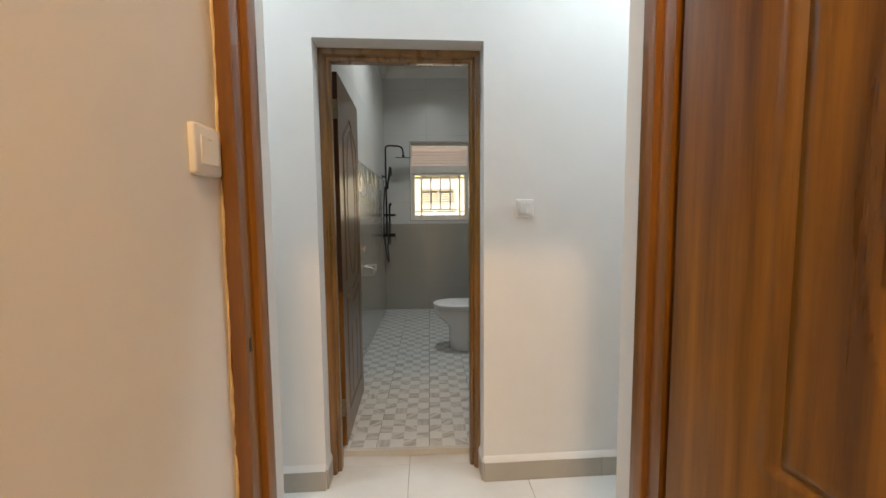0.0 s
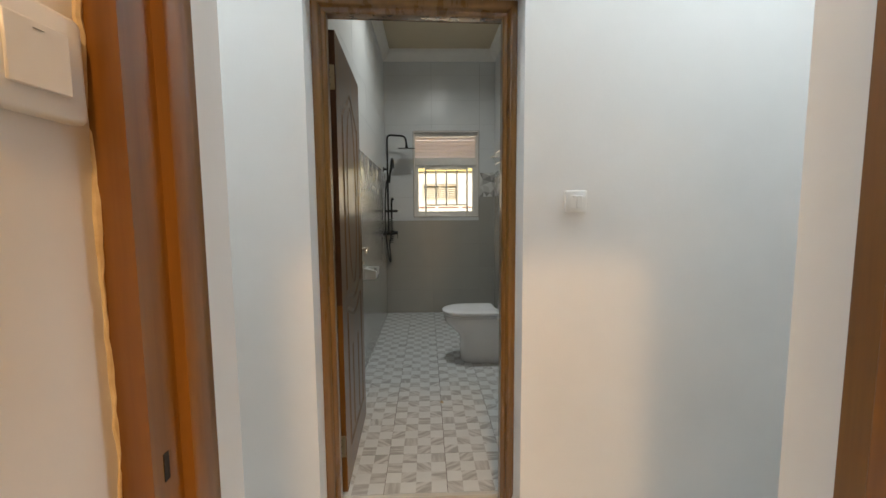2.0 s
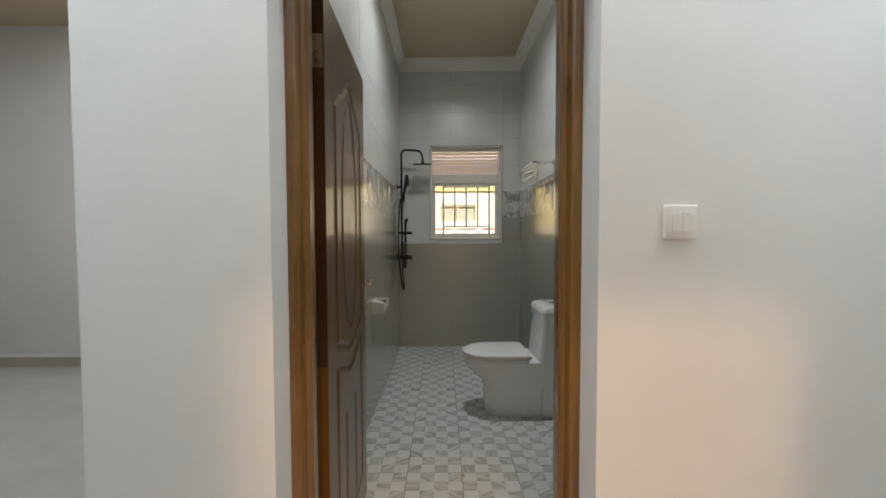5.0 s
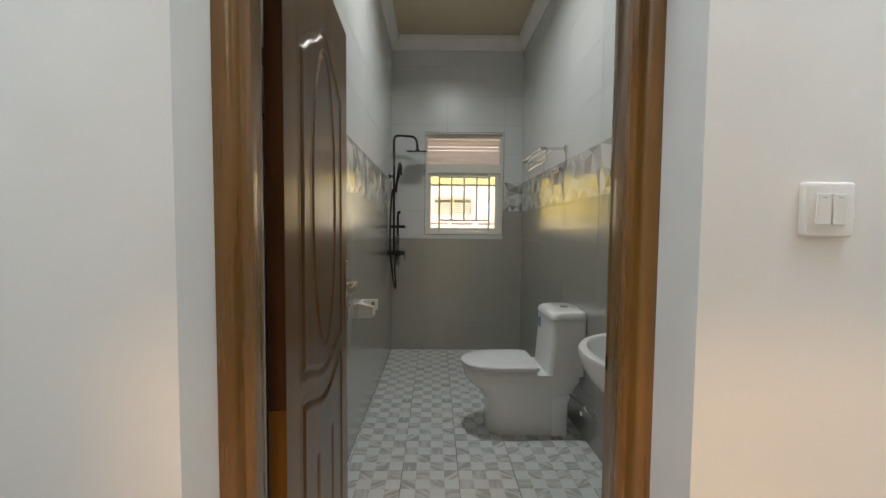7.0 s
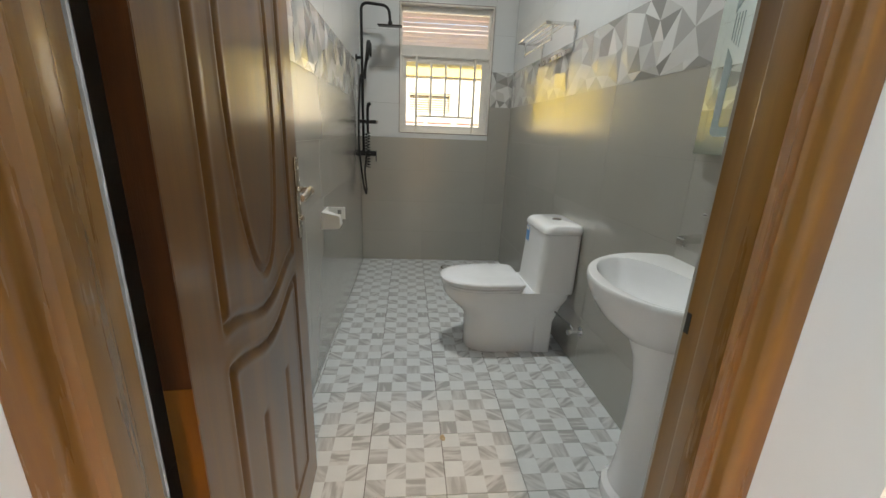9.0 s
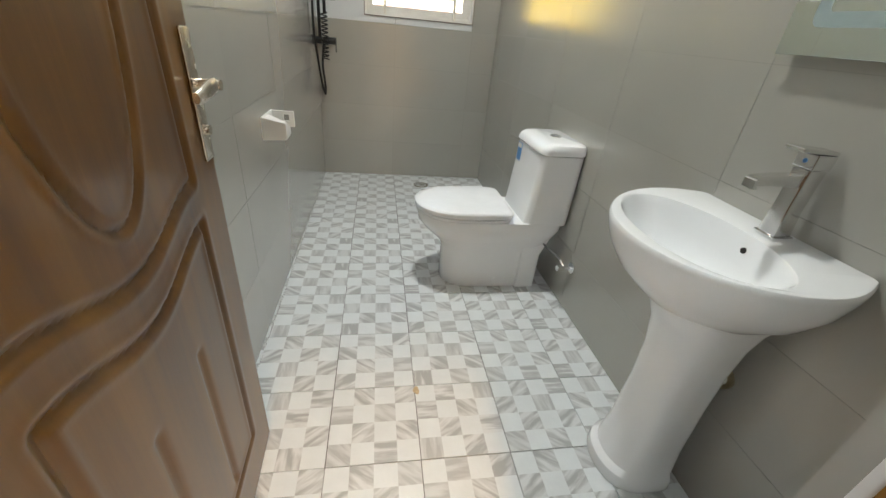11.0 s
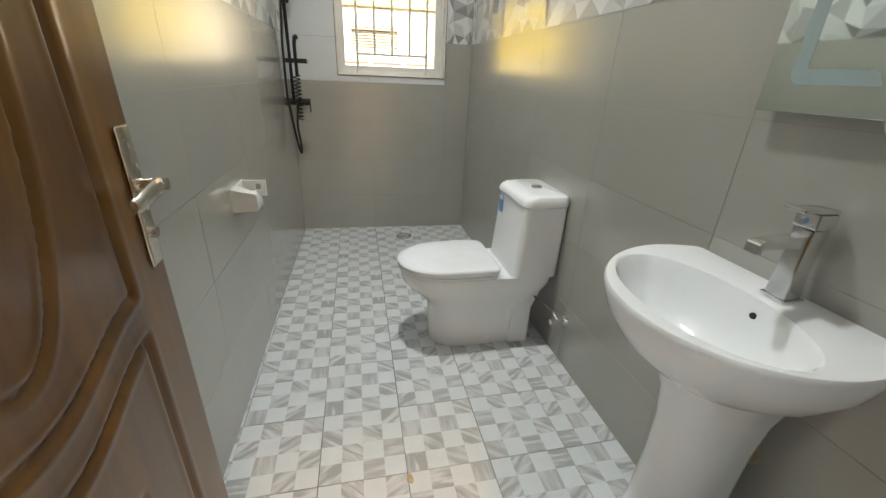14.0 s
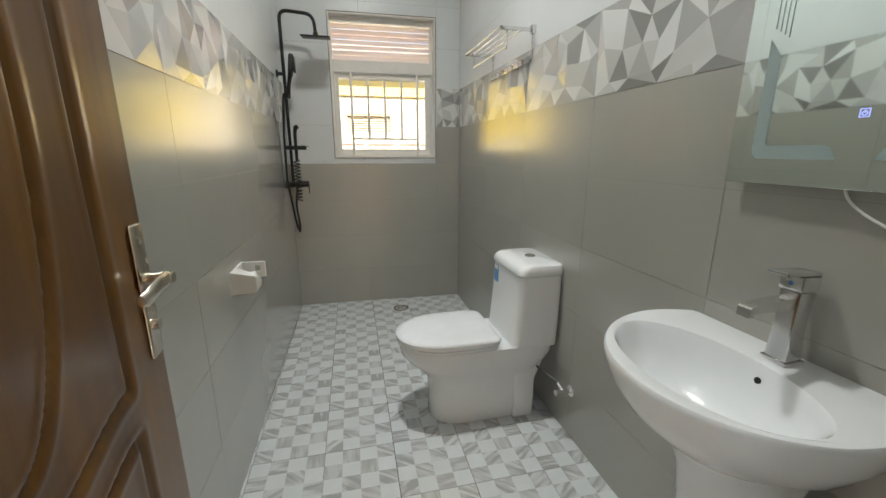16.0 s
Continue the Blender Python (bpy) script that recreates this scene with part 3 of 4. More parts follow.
def rounded_rect(x0, x1, y0, y1, z, r, n=6):
    pts = []
    for cx, cy, q0 in ((x1 - r, y1 - r, 0), (x0 + r, y1 - r, 90), (x0 + r, y0 + r, 180), (x1 - r, y0 + r, 270)):
        for i in range(n + 1):
            q = radians(q0 + 90 * i / n)
            pts.append((cx + r * math.cos(q), cy + r * math.sin(q), z))
    return pts


def toilet(m):
    t = thing("toilet", "white one-piece ceramic toilet with closed lid against the tiled wall", "toilet", m)
    secs = [(0.155, 0.655, 0.128, 0), (0.152, 0.658, 0.131, 0.006), (0.152, 0.655, 0.130, 0.10), (0.150, 0.655, 0.131, 0.20), (0.135, 0.665, 0.138, 0.235), (0.095, 0.685, 0.155, 0.275), (0.050, 0.715, 0.170, 0.315), (0.022, 0.735, 0.177, 0.35), (0.014, 0.738, 0.179, 0.385), (0.018, 0.738, 0.178, 0.398)]
    body = part("bowl", loft([oval_ring(*s) for s in secs]), CERAMIC, t)
    part("rear_foot", loft([rounded_rect(a, b, -0.140, 0.140, z, 0.015) for a, b, z in ((0.55, 0.66, 0), (0.55, 0.66, 0.20), (0.55, 0.70, 0.30), (0.55, 0.735, 0.36))]), CERAMIC, body)
    part("bolt_cap", disc((0.43, -0.1345, 0.045), 0.016, -0.004, "y", 16), CERAMIC, body)
    part("seat", loft([oval_ring(f, 0.46, hw, z) for f, hw, z in ((0.012, 0.180, 0.400), (0.006, 0.184, 0.404), (0.006, 0.184, 0.414), (0.012, 0.180, 0.417))]), LID_WHITE, t)
    part("lid", loft([oval_ring(f, b, hw, z) for f, b, hw, z in ((0.008, 0.462, 0.183, 0.4195), (0.000, 0.466, 0.189, 0.424), (-0.002, 0.466, 0.190, 0.445), (0.006, 0.460, 0.184, 0.452), (0.03, 0.445, 0.165, 0.455), (0.10, 0.40, 0.11, 0.457))]), LID_WHITE, t, "smooth white plastic lid")
    for y in (-0.085, 0.085):
        part("lid_hinge", box(0.462, 0.490, y - 0.02, y + 0.02, 0.40, 0.425, 0.006), PLASTIC, t)
    tank = part("tank", loft([rounded_rect(a, b, -h, h, z, 0.035) for a, b, h, z in ((0.515, 0.750, 0.176, 0.39), (0.522, 0.752, 0.176, 0.42), (0.536, 0.756, 0.176, 0.60), (0.542, 0.758, 0.175, 0.735))]), CERAMIC, t)
    lid = part("tank_lid", loft([rounded_rect(a, b, -h, h, z, 0.035) for a, b, h, z in ((0.540, 0.758, 0.177, 0.738), (0.535, 0.760, 0.180, 0.742), (0.537, 0.760, 0.180, 0.756), (0.548, 0.758, 0.178, 0.773), (0.568, 0.754, 0.172, 0.784), (0.60, 0.74, 0.15, 0.789))]), CERAMIC, t)
    part("flush_button", disc((0.665, 0, 0.787), 0.026, 0.007, "z", 24, 0.002), CHROME, lid, "chrome dual flush button")
    st = part("sticker", box(0.5365, 0.5385, 0.085, 0.135, 0.635, 0.725), BLUE, tank, "blue and white product sticker")
    part("sticker_band", box(0.5355, 0.5363, 0.087, 0.133, 0.70, 0.722), PLASTIC, st)
    return t


toilet(pose(0.150, 4.065, 0.0, 0, 0, 2.0))


# ---- pedestal basin ----
def basin(m):
    """x runs out from the wall (to -x), y along it."""
    t = thing("pedestal_basin", "white ceramic pedestal washbasin with shell-shaped bowl", "washbasin", m)
    n = 72

    def rise(x, w):
        return w * 0.016 * max(0.0, min(1.0, (x + 0.36) / 0.36))

    def rim(k, d, z, w=0.0):
        """Outer outline: elliptic front, sides drawn in towards a straight back on the wall."""
        pts = []
        for i in range(n):
            q = 2 * math.pi * i / n
            c, s = math.cos(q), math.sin(q)
            if c < 0:
                x, y = -0.13 + 0.262 * k * c, 0.277 * k * s
            elif c < 0.6:
                e = c / 0.6
                x, y = -0.13 + (0.13 - d) * e, math.copysign(0.277 * k * (1 - 0.16 * e ** 1.8), s)
            else:
                x, y = -d, 0.277 * k * 0.84 * s / 0.8
            pts.append((x, y, z + rise(x, w)))
        return pts

    def bowl(k, z, w=0.0):
        pts = []
        for i in range(n):
            q = 2 * math.pi * i / n
            c, s = math.cos(q), math.sin(q)
            x = -0.213 + (0.138 * k * c if c < 0 else 0.118 * k * c)
            pts.append((x, 0.232 * k * s, z + rise(x, w)))
        return pts

    rings = [rim(0.30, 0.09, 0.600), rim(0.42, 0.06, 0.625), rim(0.62, 0.03, 0.665), rim(0.82, 0.012, 0.715), rim(0.94, 0.003, 0.765, 0.4), rim(0.985, 0.0, 0.800, 0.8), rim(1.0, 0.0, 0.818, 1), rim(0.998, 0.0, 0.826, 1), rim(0.985, 0.002, 0.831, 1), rim(0.955, 0.006, 0.832, 1),
             bowl(1.0, 0.829, 1), bowl(0.975, 0.822, 1), bowl(0.94, 0.806, 0.9), bowl(0.86, 0.770, 0.6), bowl(0.70, 0.728), bowl(0.45, 0.702), bowl(0.20, 0.694), bowl(0.08, 0.692)]
    b = part("bowl", loft(rings), CERAMIC, t)
    part("drain", disc((-0.213, 0, 0.6925), 0.022, 0.004, "z", 20), CHROME, b, "chrome drain")
    # a solid dark disc paints the shade inside the overflow
    part("overflow_shade", disc((-0.1085, -0.040, 0.805), 0.0075, 0.008, "x", 18), HOLE_SHADE, b, "dark disc painted as the shade in the overflow hole")

    def foot(a, bck, hw, z):
        return [(x * 0.955, y * 0.985 - 0.030, z) for x, y, z in oval_ring(-a, -bck, hw, z)]

    secs = [(0.262, 0.05, 0.122, 0), (0.266, 0.05, 0.125, 0.012), (0.262, 0.05, 0.121, 0.045), (0.242, 0.05, 0.108, 0.062), (0.226, 0.05, 0.099, 0.16), (0.216, 0.05, 0.096, 0.34), (0.218, 0.05, 0.099, 0.47), (0.236, 0.05, 0.110, 0.57), (0.266, 0.05, 0.128, 0.635), (0.290, 0.05, 0.145, 0.672)]
    part("pedestal", loft([foot(*s) for s in secs]), CERAMIC, t)
    return t


WASH = RIGHT @ pose(0, -0.335, 0)
basin(WASH @ pose(0, 0.030, 0))


def tap(m):
    t = thing("basin_tap", "chrome square single-lever basin mixer tap", "tap", m)
    part("base", box(-0.026, 0.026, -0.026, 0.026, 0, 0.006, 0.002), CHROME, t)
    part("column", loft([rounded_rect(a, b, -h, h, z, 0.004, 2) for a, b, h, z in ((-0.022, 0.022, 0.022, 0.006), (-0.019, 0.020, 0.019, 0.055), (-0.018, 0.022, 0.019, 0.10), (-0.018, 0.024, 0.020, 0.132))]), CHROME, t)
    sp = part("spout", loft([[(x, y, z) for y, z in ((-0.013, z0), (0.013, z0), (0.013, z1), (-0.013, z1))] for x, z0, z1 in ((-0.015, 0.100, 0.122), (-0.085, 0.102, 0.119), (-0.118, 0.101, 0.115), (-0.126, 0.095, 0.110))]), CHROME, t)
    part("aerator", disc((-0.113, 0, 0.093), 0.009, 0.010, "z", 16), CHROME, sp)
    part("head", box(-0.020, 0.026, -0.022, 0.022, 0.134, 0.160, 0.002), CHROME, t)
    lv = box(-0.060, 0.028, -0.020, 0.020, 0, 0.007, 0.002)
    lv = part("lever", lv, CHROME, t)
    lv.matrix_local = Matrix.Translation((0, 0, 0.161)) @ pose(0, 0, 0, 0, 3, 0)
    part("indicator", disc((-0.0215, 0, 0.147), 0.004, 0.001, "x", 10), BLUE, t)


tap(WASH @ pose(-0.047, -0.006, 0.8455) @ Matrix.Diagonal((1.05, 1.05, 1.2, 1.0)))

# ---- shower ----
def shower(m):
    """Origin on the left wall at floor level; x out of the wall, y along it."""
    t = thing("shower_set", "matt black rain shower set on a riser rail", "shower", m)
    x = 0.047
    part("riser_pipe", tube(bend([(x, 0, 1.06), (x, 0, 2.150), (x + 0.205, 0.0, 2.137), (x + 0.215, 0, 2.03)], 0.055, 8), 0.0105, 14), BLACK, t)
    hd = part("rain_head", box(-0.09, 0.09, -0.09, 0.09, -0.008, 0.0, 0.003), BLACK, t, "thin square black rain head")
    hd.matrix_local = Matrix.Translation((x + 0.215, 0, 2.008)) @ pose(0, 0, 0, 8, 0, 0)
    part("ball_joint", disc((0, 0, 0.0), 0.016, 0.028, "z", 18, 0.006), BLACK, hd)
    bm = disc((0.0, 0, 1.775), 0.024, 0.010, "x", 24, 0.003)
    disc((0.009, 0, 1.775), 0.011, x - 0.012, "x", 14, 0, bm)
    part("wall_bracket", bm, BLACK, t)
    part("slider", disc((x, -0.022, 1.640), 0.019, 0.044, "y", 20, 0.004), BLACK, t)
    hand = part("hand_shower", loft([rounded_rect(a, b, -h, h, z, 0.006, 3) for a, b, h, z in ((x + 0.006, x + 0.028, 0.012, 1.625), (x + 0.012, x + 0.034, 0.012, 1.70), (x + 0.022, x + 0.046, 0.016, 1.755), (x + 0.028, x + 0.052, 0.040, 1.775), (x + 0.040, x + 0.066, 0.042, 1.885), (x + 0.043, x + 0.066, 0.038, 1.892))]), BLACK, t, "rectangular black hand shower")
    part("spray_plate", box(x + 0.060, x + 0.072, -0.034, 0.034, 1.785, 1.880, 0.003), BLACK, hand)
    part("shelf_block", box(x - 0.030, x + 0.105, -0.030, 0.030, 1.296, 1.324, 0.005), BLACK, t)
    part("knob", disc((x + 0.104, 0, 1.310), 0.012, 0.014, "x", 18, 0.002), CHROME, t)
    sp = part("bidet_spray", tube([(x + 0.040, -0.035, 1.22), (x + 0.040, -0.036, 1.40), (x + 0.044, -0.036, 1.43)], lambda s: 0.010 + 0.002 * s, 12), BLACK, t)
    part("spray_nozzle", tube([(x + 0.040, -0.036, 1.432), (x + 0.062, -0.040, 1.448)], 0.014, 12), BLACK, sp)
    vb = part("mixer_body", tube([(x - 0.045, 0, 1.065), (x + 0.100, 0, 1.065)], 0.021, 18), BLACK, t)
    part("rosette", disc((0.0, 0, 1.065), 0.030, 0.010, "x", 24, 0.003), BLACK, vb)
    part("mixer_lever", box(x + 0.098, x + 0.104, -0.014, 0.010, 1.00, 1.085, 0.002), BLACK, vb)
    low = [(x - 0.014, -0.02, 1.63), (x - 0.030, -0.03, 1.40), (x - 0.034, -0.035, 1.10), (x - 0.012, -0.03, 0.90), (x + 0.002, -0.025, 0.78), (x + 0.018, -0.02, 0.735), (x + 0.022, -0.015, 0.78), (x + 0.006, -0.01, 0.92), (x + 0.022, 0.0, 1.045)]
    part("hose", tube(bend(low, 0.05, 5), 0.0075, 10), BLACK, t, "black flexible shower hose")
    coil = [(x + 0.036 + 0.019 * math.cos(q), -0.030 + 0.019 * math.sin(q), 1.225 - 0.27 * q / (24 * math.pi)) for q in np.linspace(0, 24 * math.pi, 24 * 14)]
    part("coiled_hose", tube(coil, 0.0042, 6), BLACK, t)


shower(LEFT @ pose(0.0005, 2.12, -0.088) @ Matrix.Scale(1.069, 4))


# ---- mirror ----
def mirror(m):
    """Origin at the bottom middle on the right wall; x out into the room is -x."""
    t = thing("wall_mirror", "rectangular frameless lit mirror with frosted band and touch button", "mirror", m)
    part("backing", box(-0.024, -0.0005, -0.23, 0.23, 0.02, 0.68), WHITE_METAL, t)
    g = part("glass", box(-0.030, -0.0245, -0.25, 0.25, 0, 0.70, 0.0012, 1), MIRROR, t)
    w, o = 0.028, 0.055

    def band(pts):
        return loft([[(-0.0303, y, z) for y, z in pts], [(-0.0308, y, z) for y, z in pts]])

    for s in (1, -1):
        a = s * (0.25 - o)
        r = [(a - s * 0.02 * (1 - math.sin(q)), o + 0.02 * (1 - math.cos(q))) for q in np.linspace(0, math.pi / 2, 7)]
        pts = [(s * 0.030, o), *r, (a, 0.305), (a - s * w, 0.265), (a - s * w, o + w + 0.006), (a - s * (w + 0.006), o + w), (s * 0.055, o + w), (s * 0.040, o + w * 0.75)]
        part("frosted_band", band(pts), FROST, g)
        pts = [(y, 0.70 - z) for y, z in pts]
        part("frosted_band", band(pts), FROST, g)
        for k in range(4):
            y = a - s * (0.006 + 0.010 * k)
            part("frosted_line", band([(y - 0.0009, 0.325 - 0.008 * k), (y + 0.0009, 0.325 - 0.008 * k), (y + 0.0009, 0.395), (y - 0.0009, 0.395)]), FROST, g)
    s = 0.0078
    ic = part("touch_button", pierced(-s, s, 0.138 - s, 0.138 + s, [(-s + 0.0013, s - 0.0013, 0.138 - s + 0.0013, 0.138 + s - 0.0013)], -0.0309, -0.0304, "x"), ICON, g, "glowing blue touch symbol")
    ring = [(-0.0306, 0.0038 * math.sin(q), 0.1375 + 0.0038 * math.cos(q)) for q in np.linspace(0.6, 2 * math.pi - 0.6, 18)]
    part("symbol", tube(ring + [], 0.0008, 6), ICON, ic)
    part("symbol", tube([(-0.0306, 0, 0.138), (-0.0306, 0, 0.1435)], 0.0008, 6), ICON, ic)


mirror(RIGHT @ pose(-0.0005, -0.372, 1.212))
cable = tagged(part("mirror_cable", tube(bend([(-0.012, -0.355, 1.232), (-0.010, -0.362, 1.195), (-0.016, -0.40, 1.168), (-0.016, -0.46, 1.140), (-0.014, -0.54, 1.135), (-0.012, -0.60, 1.17), (-0.012, -0.61, 1.236)], 0.02, 5), 0.0026, 8), PLASTIC), "thin white mirror cable hanging on the tiled wall", "cable")
cable.matrix_world = RIGHT


# ---- towel rack ----
def towel_rack(m):
    t = thing("towel_rack", "chrome wall towel shelf with four rods and a hook rail", "towel rack", m)
    y0, y1, z = 0.0, 0.56, 1.866
    for x in (-0.185, -0.145, -0.105, -0.065):
        part("rod", tube([(x, y0, z), (x, y1, z)], 0.0045, 10), CHROME, t)
    part("rod", tube([(-0.140, y0 + 0.02, z - 0.078), (-0.140, y1 - 0.02, z - 0.078)], 0.0045, 10), CHROME, t)
    for y in (y0, y1):
        br = part("bracket", box(-0.190, -0.004, y - 0.005, y + 0.005, z - 0.010, z + 0.008, 0.002), CHROME, t)
        part("hanger", box(-0.146, -0.136, y + (0.017 if y == y0 else -0.023), y + (0.023 if y == y0 else -0.017), z - 0.090, z - 0.004, 0.002), CHROME, br)
        part("wall_mount", box(-0.022, -0.0005, y - 0.014, y + 0.014, z - 0.020, z + 0.020, 0.003), CHROME, br)
        part("arm", box(-0.014, -0.004, y - 0.008, y + 0.008, z - 0.135, z - 0.018, 0.002), CHROME, br)
    rail = part("hook_rail", box(-0.016, -0.008, y0, y1, z - 0.142, z - 0.112, 0.002), CHROME, t)
    for k in (0.10, 0.24, 0.38, 0.50):
        part("hook", tube(bend([(-0.014, k, z - 0.115), (-0.022, k, z - 0.118), (-0.022, k, z - 0.148), (-0.040, k, z - 0.150), (-0.042, k, z - 0.132)], 0.006, 4), 0.004, 8), CHROME, rail)


towel_rack(RIGHT @ pose(0.0, 1.045, 0.0))


# ---- paper holder, valve, waste pipe, floor drain ----
def paper_holder(m):
    t = thing("paper_holder", "white plastic toilet paper holder on the tiled wall", "paper holder", m)
    part("near_block", loft([[(0.0005, y, 0.735), (0.090, y, 0.740), (0.094, y, 0.748), (0.094, y, 0.800 - dz), (0.088, y, 0.808 - dz), (0.0005, y, 0.826)] for y, dz in ((0, 0.0), (0.004, -0.003), (0.030, 0.0), (0.085, 0.028))]), PLASTIC, t)
    part("back_plate", box(0.0005, 0.008, 0.0, 0.165, 0.735, 0.828, 0.003), PLASTIC, t)
    part("end_plate", pierced(0.008, 0.098, 0.760, 0.826, [(0.055, 0.078, 0.785, 0.812)], 0.150, 0.163, "y"), PLASTIC, t)
    part("roller", tube([(0.05, 0.083, 0.772), (0.05, 0.152, 0.772)], 0.014, 14), PLASTIC, t)


paper_holder(LEFT @ pose(0.0, 0.605, 0.0))


def angle_valve(m):
    t = thing("angle_valve", "chrome angle valve with hose behind the toilet", "valve", m)
    part("rosette", disc((-0.006, 0, 0.228), 0.027, 0.006, "x", 20), CHROME, t)
    part("body", tube([(-0.004, 0, 0.228), (-0.055, 0, 0.228)], 0.010, 14), CHROME, t)
    part("knob", disc((-0.080, 0, 0.228), 0.014, 0.026, "x", 16, 0.002), CHROME, t)
    part("outlet", tube([(-0.040, 0, 0.228), (-0.042, 0.045, 0.245)], 0.007, 12), CHROME, t)
    part("hose", tube(bend([(-0.042, 0.045, 0.245), (-0.060, 0.09, 0.255), (-0.085, 0.15, 0.265), (-0.09, 0.20, 0.27)], 0.02, 5), 0.005, 10), FLOOR_JOINT, t, "dark braided supply hose")


angle_valve(RIGHT @ pose(0, 0.48, 0))
waste = thing("waste_pipe", "white plastic waste pipe stub behind the basin pedestal", "pipe", RIGHT @ pose(0, -0.385, 0))
part("elbow", tube(bend([(-0.0005, 0, 0.425), (-0.045, 0, 0.425), (-0.050, 0.055, 0.435), (-0.055, 0.075, 0.52)], 0.025, 6), 0.021, 16), PLASTIC, waste)
part("collar", disc((-0.012, 0, 0.425), 0.034, 0.0115, "x", 24, 0.003), BRASS, waste, "stained wall collar")
drain = thing("floor_drain", "round grey metal floor drain set in the mosaic tiles", "drain", pose(0.30, 5.465, 0.0))
part("rim", disc((0, 0, 0.0006), 0.062, 0.003, "z", 36), NICKEL, drain)
part("grate", disc((0, 0, 0.0037), 0.048, 0.001, "z", 32), MARBLE, drain)
for k in range(-3, 4):
    w = math.sqrt(0.046 ** 2 - (k * 0.012) ** 2)
    part("grate_bar", box(-w, w, k * 0.012 - 0.003, k * 0.012 + 0.003, 0.0048, 0.006), JOINT_GREY, drain)


# ---- light switches ----
def light_switch(m, rockers, label):
    """Plate in the x, z plane facing -y."""
    t = thing("light_switch", label, "switch", m, group="light switches")
    part("plate", loft([rounded_rect(-s, s, -s, s, d, 0.006, 3) for s, d in ((0.044, 0), (0.044, 0.007), (0.0425, 0.0095), (0.040, 0.0105))]), PLASTIC, t)
    w = 0.050 / rockers
    for i in range(rockers):
        a = -0.025 + i * w
        r = part("rocker", box(a + 0.0006, a + w - 0.0006, -0.025, 0.025, 0.0106, 0.014, 0.001, 1), PLASTIC, t)
        r.matrix_local = pose(0, 0, 0, 0, -4 if i % 2 == 0 else 1, 0)
        part("mark", box(a + w / 2 - 0.004, a + w / 2 + 0.004, 0.0185, 0.0192, 0.0142, 0.0145), GROUT, r)


light_switch(PASS @ pose(0.617, 2.1278, 1.321, 90, 0, 0) @ Matrix.Scale(0.94, 4), 2, "white double light switch on the passage wall")
light_switch(HALL @ pose(-0.2518, 1.030, 1.404, 90, 0, 90), 1, "white single light switch beside the bedroom door frame")


# ---- ceiling lamps ----
def ceiling_lamp(at, r, glass, label):
    t = thing("ceiling_lamp", label, "lamp", Matrix.Translation(at), group="ceiling lamps")
    bm = disc((0, 0, -0.03), r + 0.012, 0.029, "z", 40)
    part("rim", bm, WHITE_METAL, t)
    part("diffuser", disc((0, 0, -0.0335), r, 0.003, "z", 40), glass, t)


# fixtures out of view; those in passage and side room only accompany added fills
for at in ((0.25, -0.40, 3.3595), (-1.15, 1.80, 3.3595), (1.35, 1.80, 3.3595), (-2.6, 3.6, 3.3595)):
    ceiling_lamp(at, 0.12, WARM_GLASS if at[1] < 1 else LAMP_GLASS, "round white ceiling lamp out of view, switched on")
ceiling_lamp((0.12, 3.95, 3.2595), 0.095, LAMP_GLASS, "round white ceiling lamp out of view, switched on")


# ---- rough caulk along the bedroom door frame ----
rnd = random.Random(11)
bead = []
for i in range(140):
    z = HALL_Z + 0.001 + 2.03 * i / 139
    bead.append((-0.2515 + rnd.uniform(-0.0005, 0.0015), 1.0845 + 0.002 * math.sin(i * 0.35) + rnd.uniform(-0.0015, 0.0015), z))
caulk = tagged(part("caulk_bead", tube(bead, lambda s: 0.0030 + 0.0012 * math.sin(s * 70), 7), CAULK), "rough cream caulk line along the wooden door frame", "caulk", "", "structure")
caulk.matrix_world = HALL


# ---- rust stain at a floor joint ----
ring = [(0.017 * (0.7 + 0.5 * noise.noise((math.cos(q), math.sin(q), 3))) * math.cos(q), 0.026 * (0.7 + 0.5 * noise.noise((math.cos(q), math.sin(q), 5))) * math.sin(q)) for q in np.linspace(0, 2 * math.pi, 26, endpoint=False)]
stain = tagged(part("floor_stain", loft([[(a, b, 0.0008) for a, b in ring], [(a * 0.9, b * 0.9, 0.0011) for a, b in ring]]), RUST), "small yellow-brown rust stain on the mosaic floor", "stain", "", "structure")
stain.matrix_world = pose(0.128, 3.268, 0)

# ---- tiles of walls and floors ----
TILE_SHAPES = {}


def tile_shape(w, h, mat, hole=None):
    """A thin ceramic tile in the u, z plane, front at 0, back at 0.008; cut round a hole."""
    key = (round(w, 4), round(h, 4), mat.name, hole)
    if key not in TILE_SHAPES:
        if hole:
            bm = pierced(0, w, 0, h, [hole], 0.0, 0.008, "y")
        else:
            e = 0.0
            bm = loft([[(e, 0, e), (w - e, 0, e), (w - e, 0, h - e), (e, 0, h - e)], [(0, 0.0006, 0), (w, 0.0006, 0), (w, 0.0006, h), (0, 0.0006, h)], [(0, 0.010, 0), (w, 0.010, 0), (w, 0.010, h), (0, 0.010, h)]])
        TILE_SHAPES[key] = mesh_of("tile", bm, mat, False)
    return TILE_SHAPES[key]


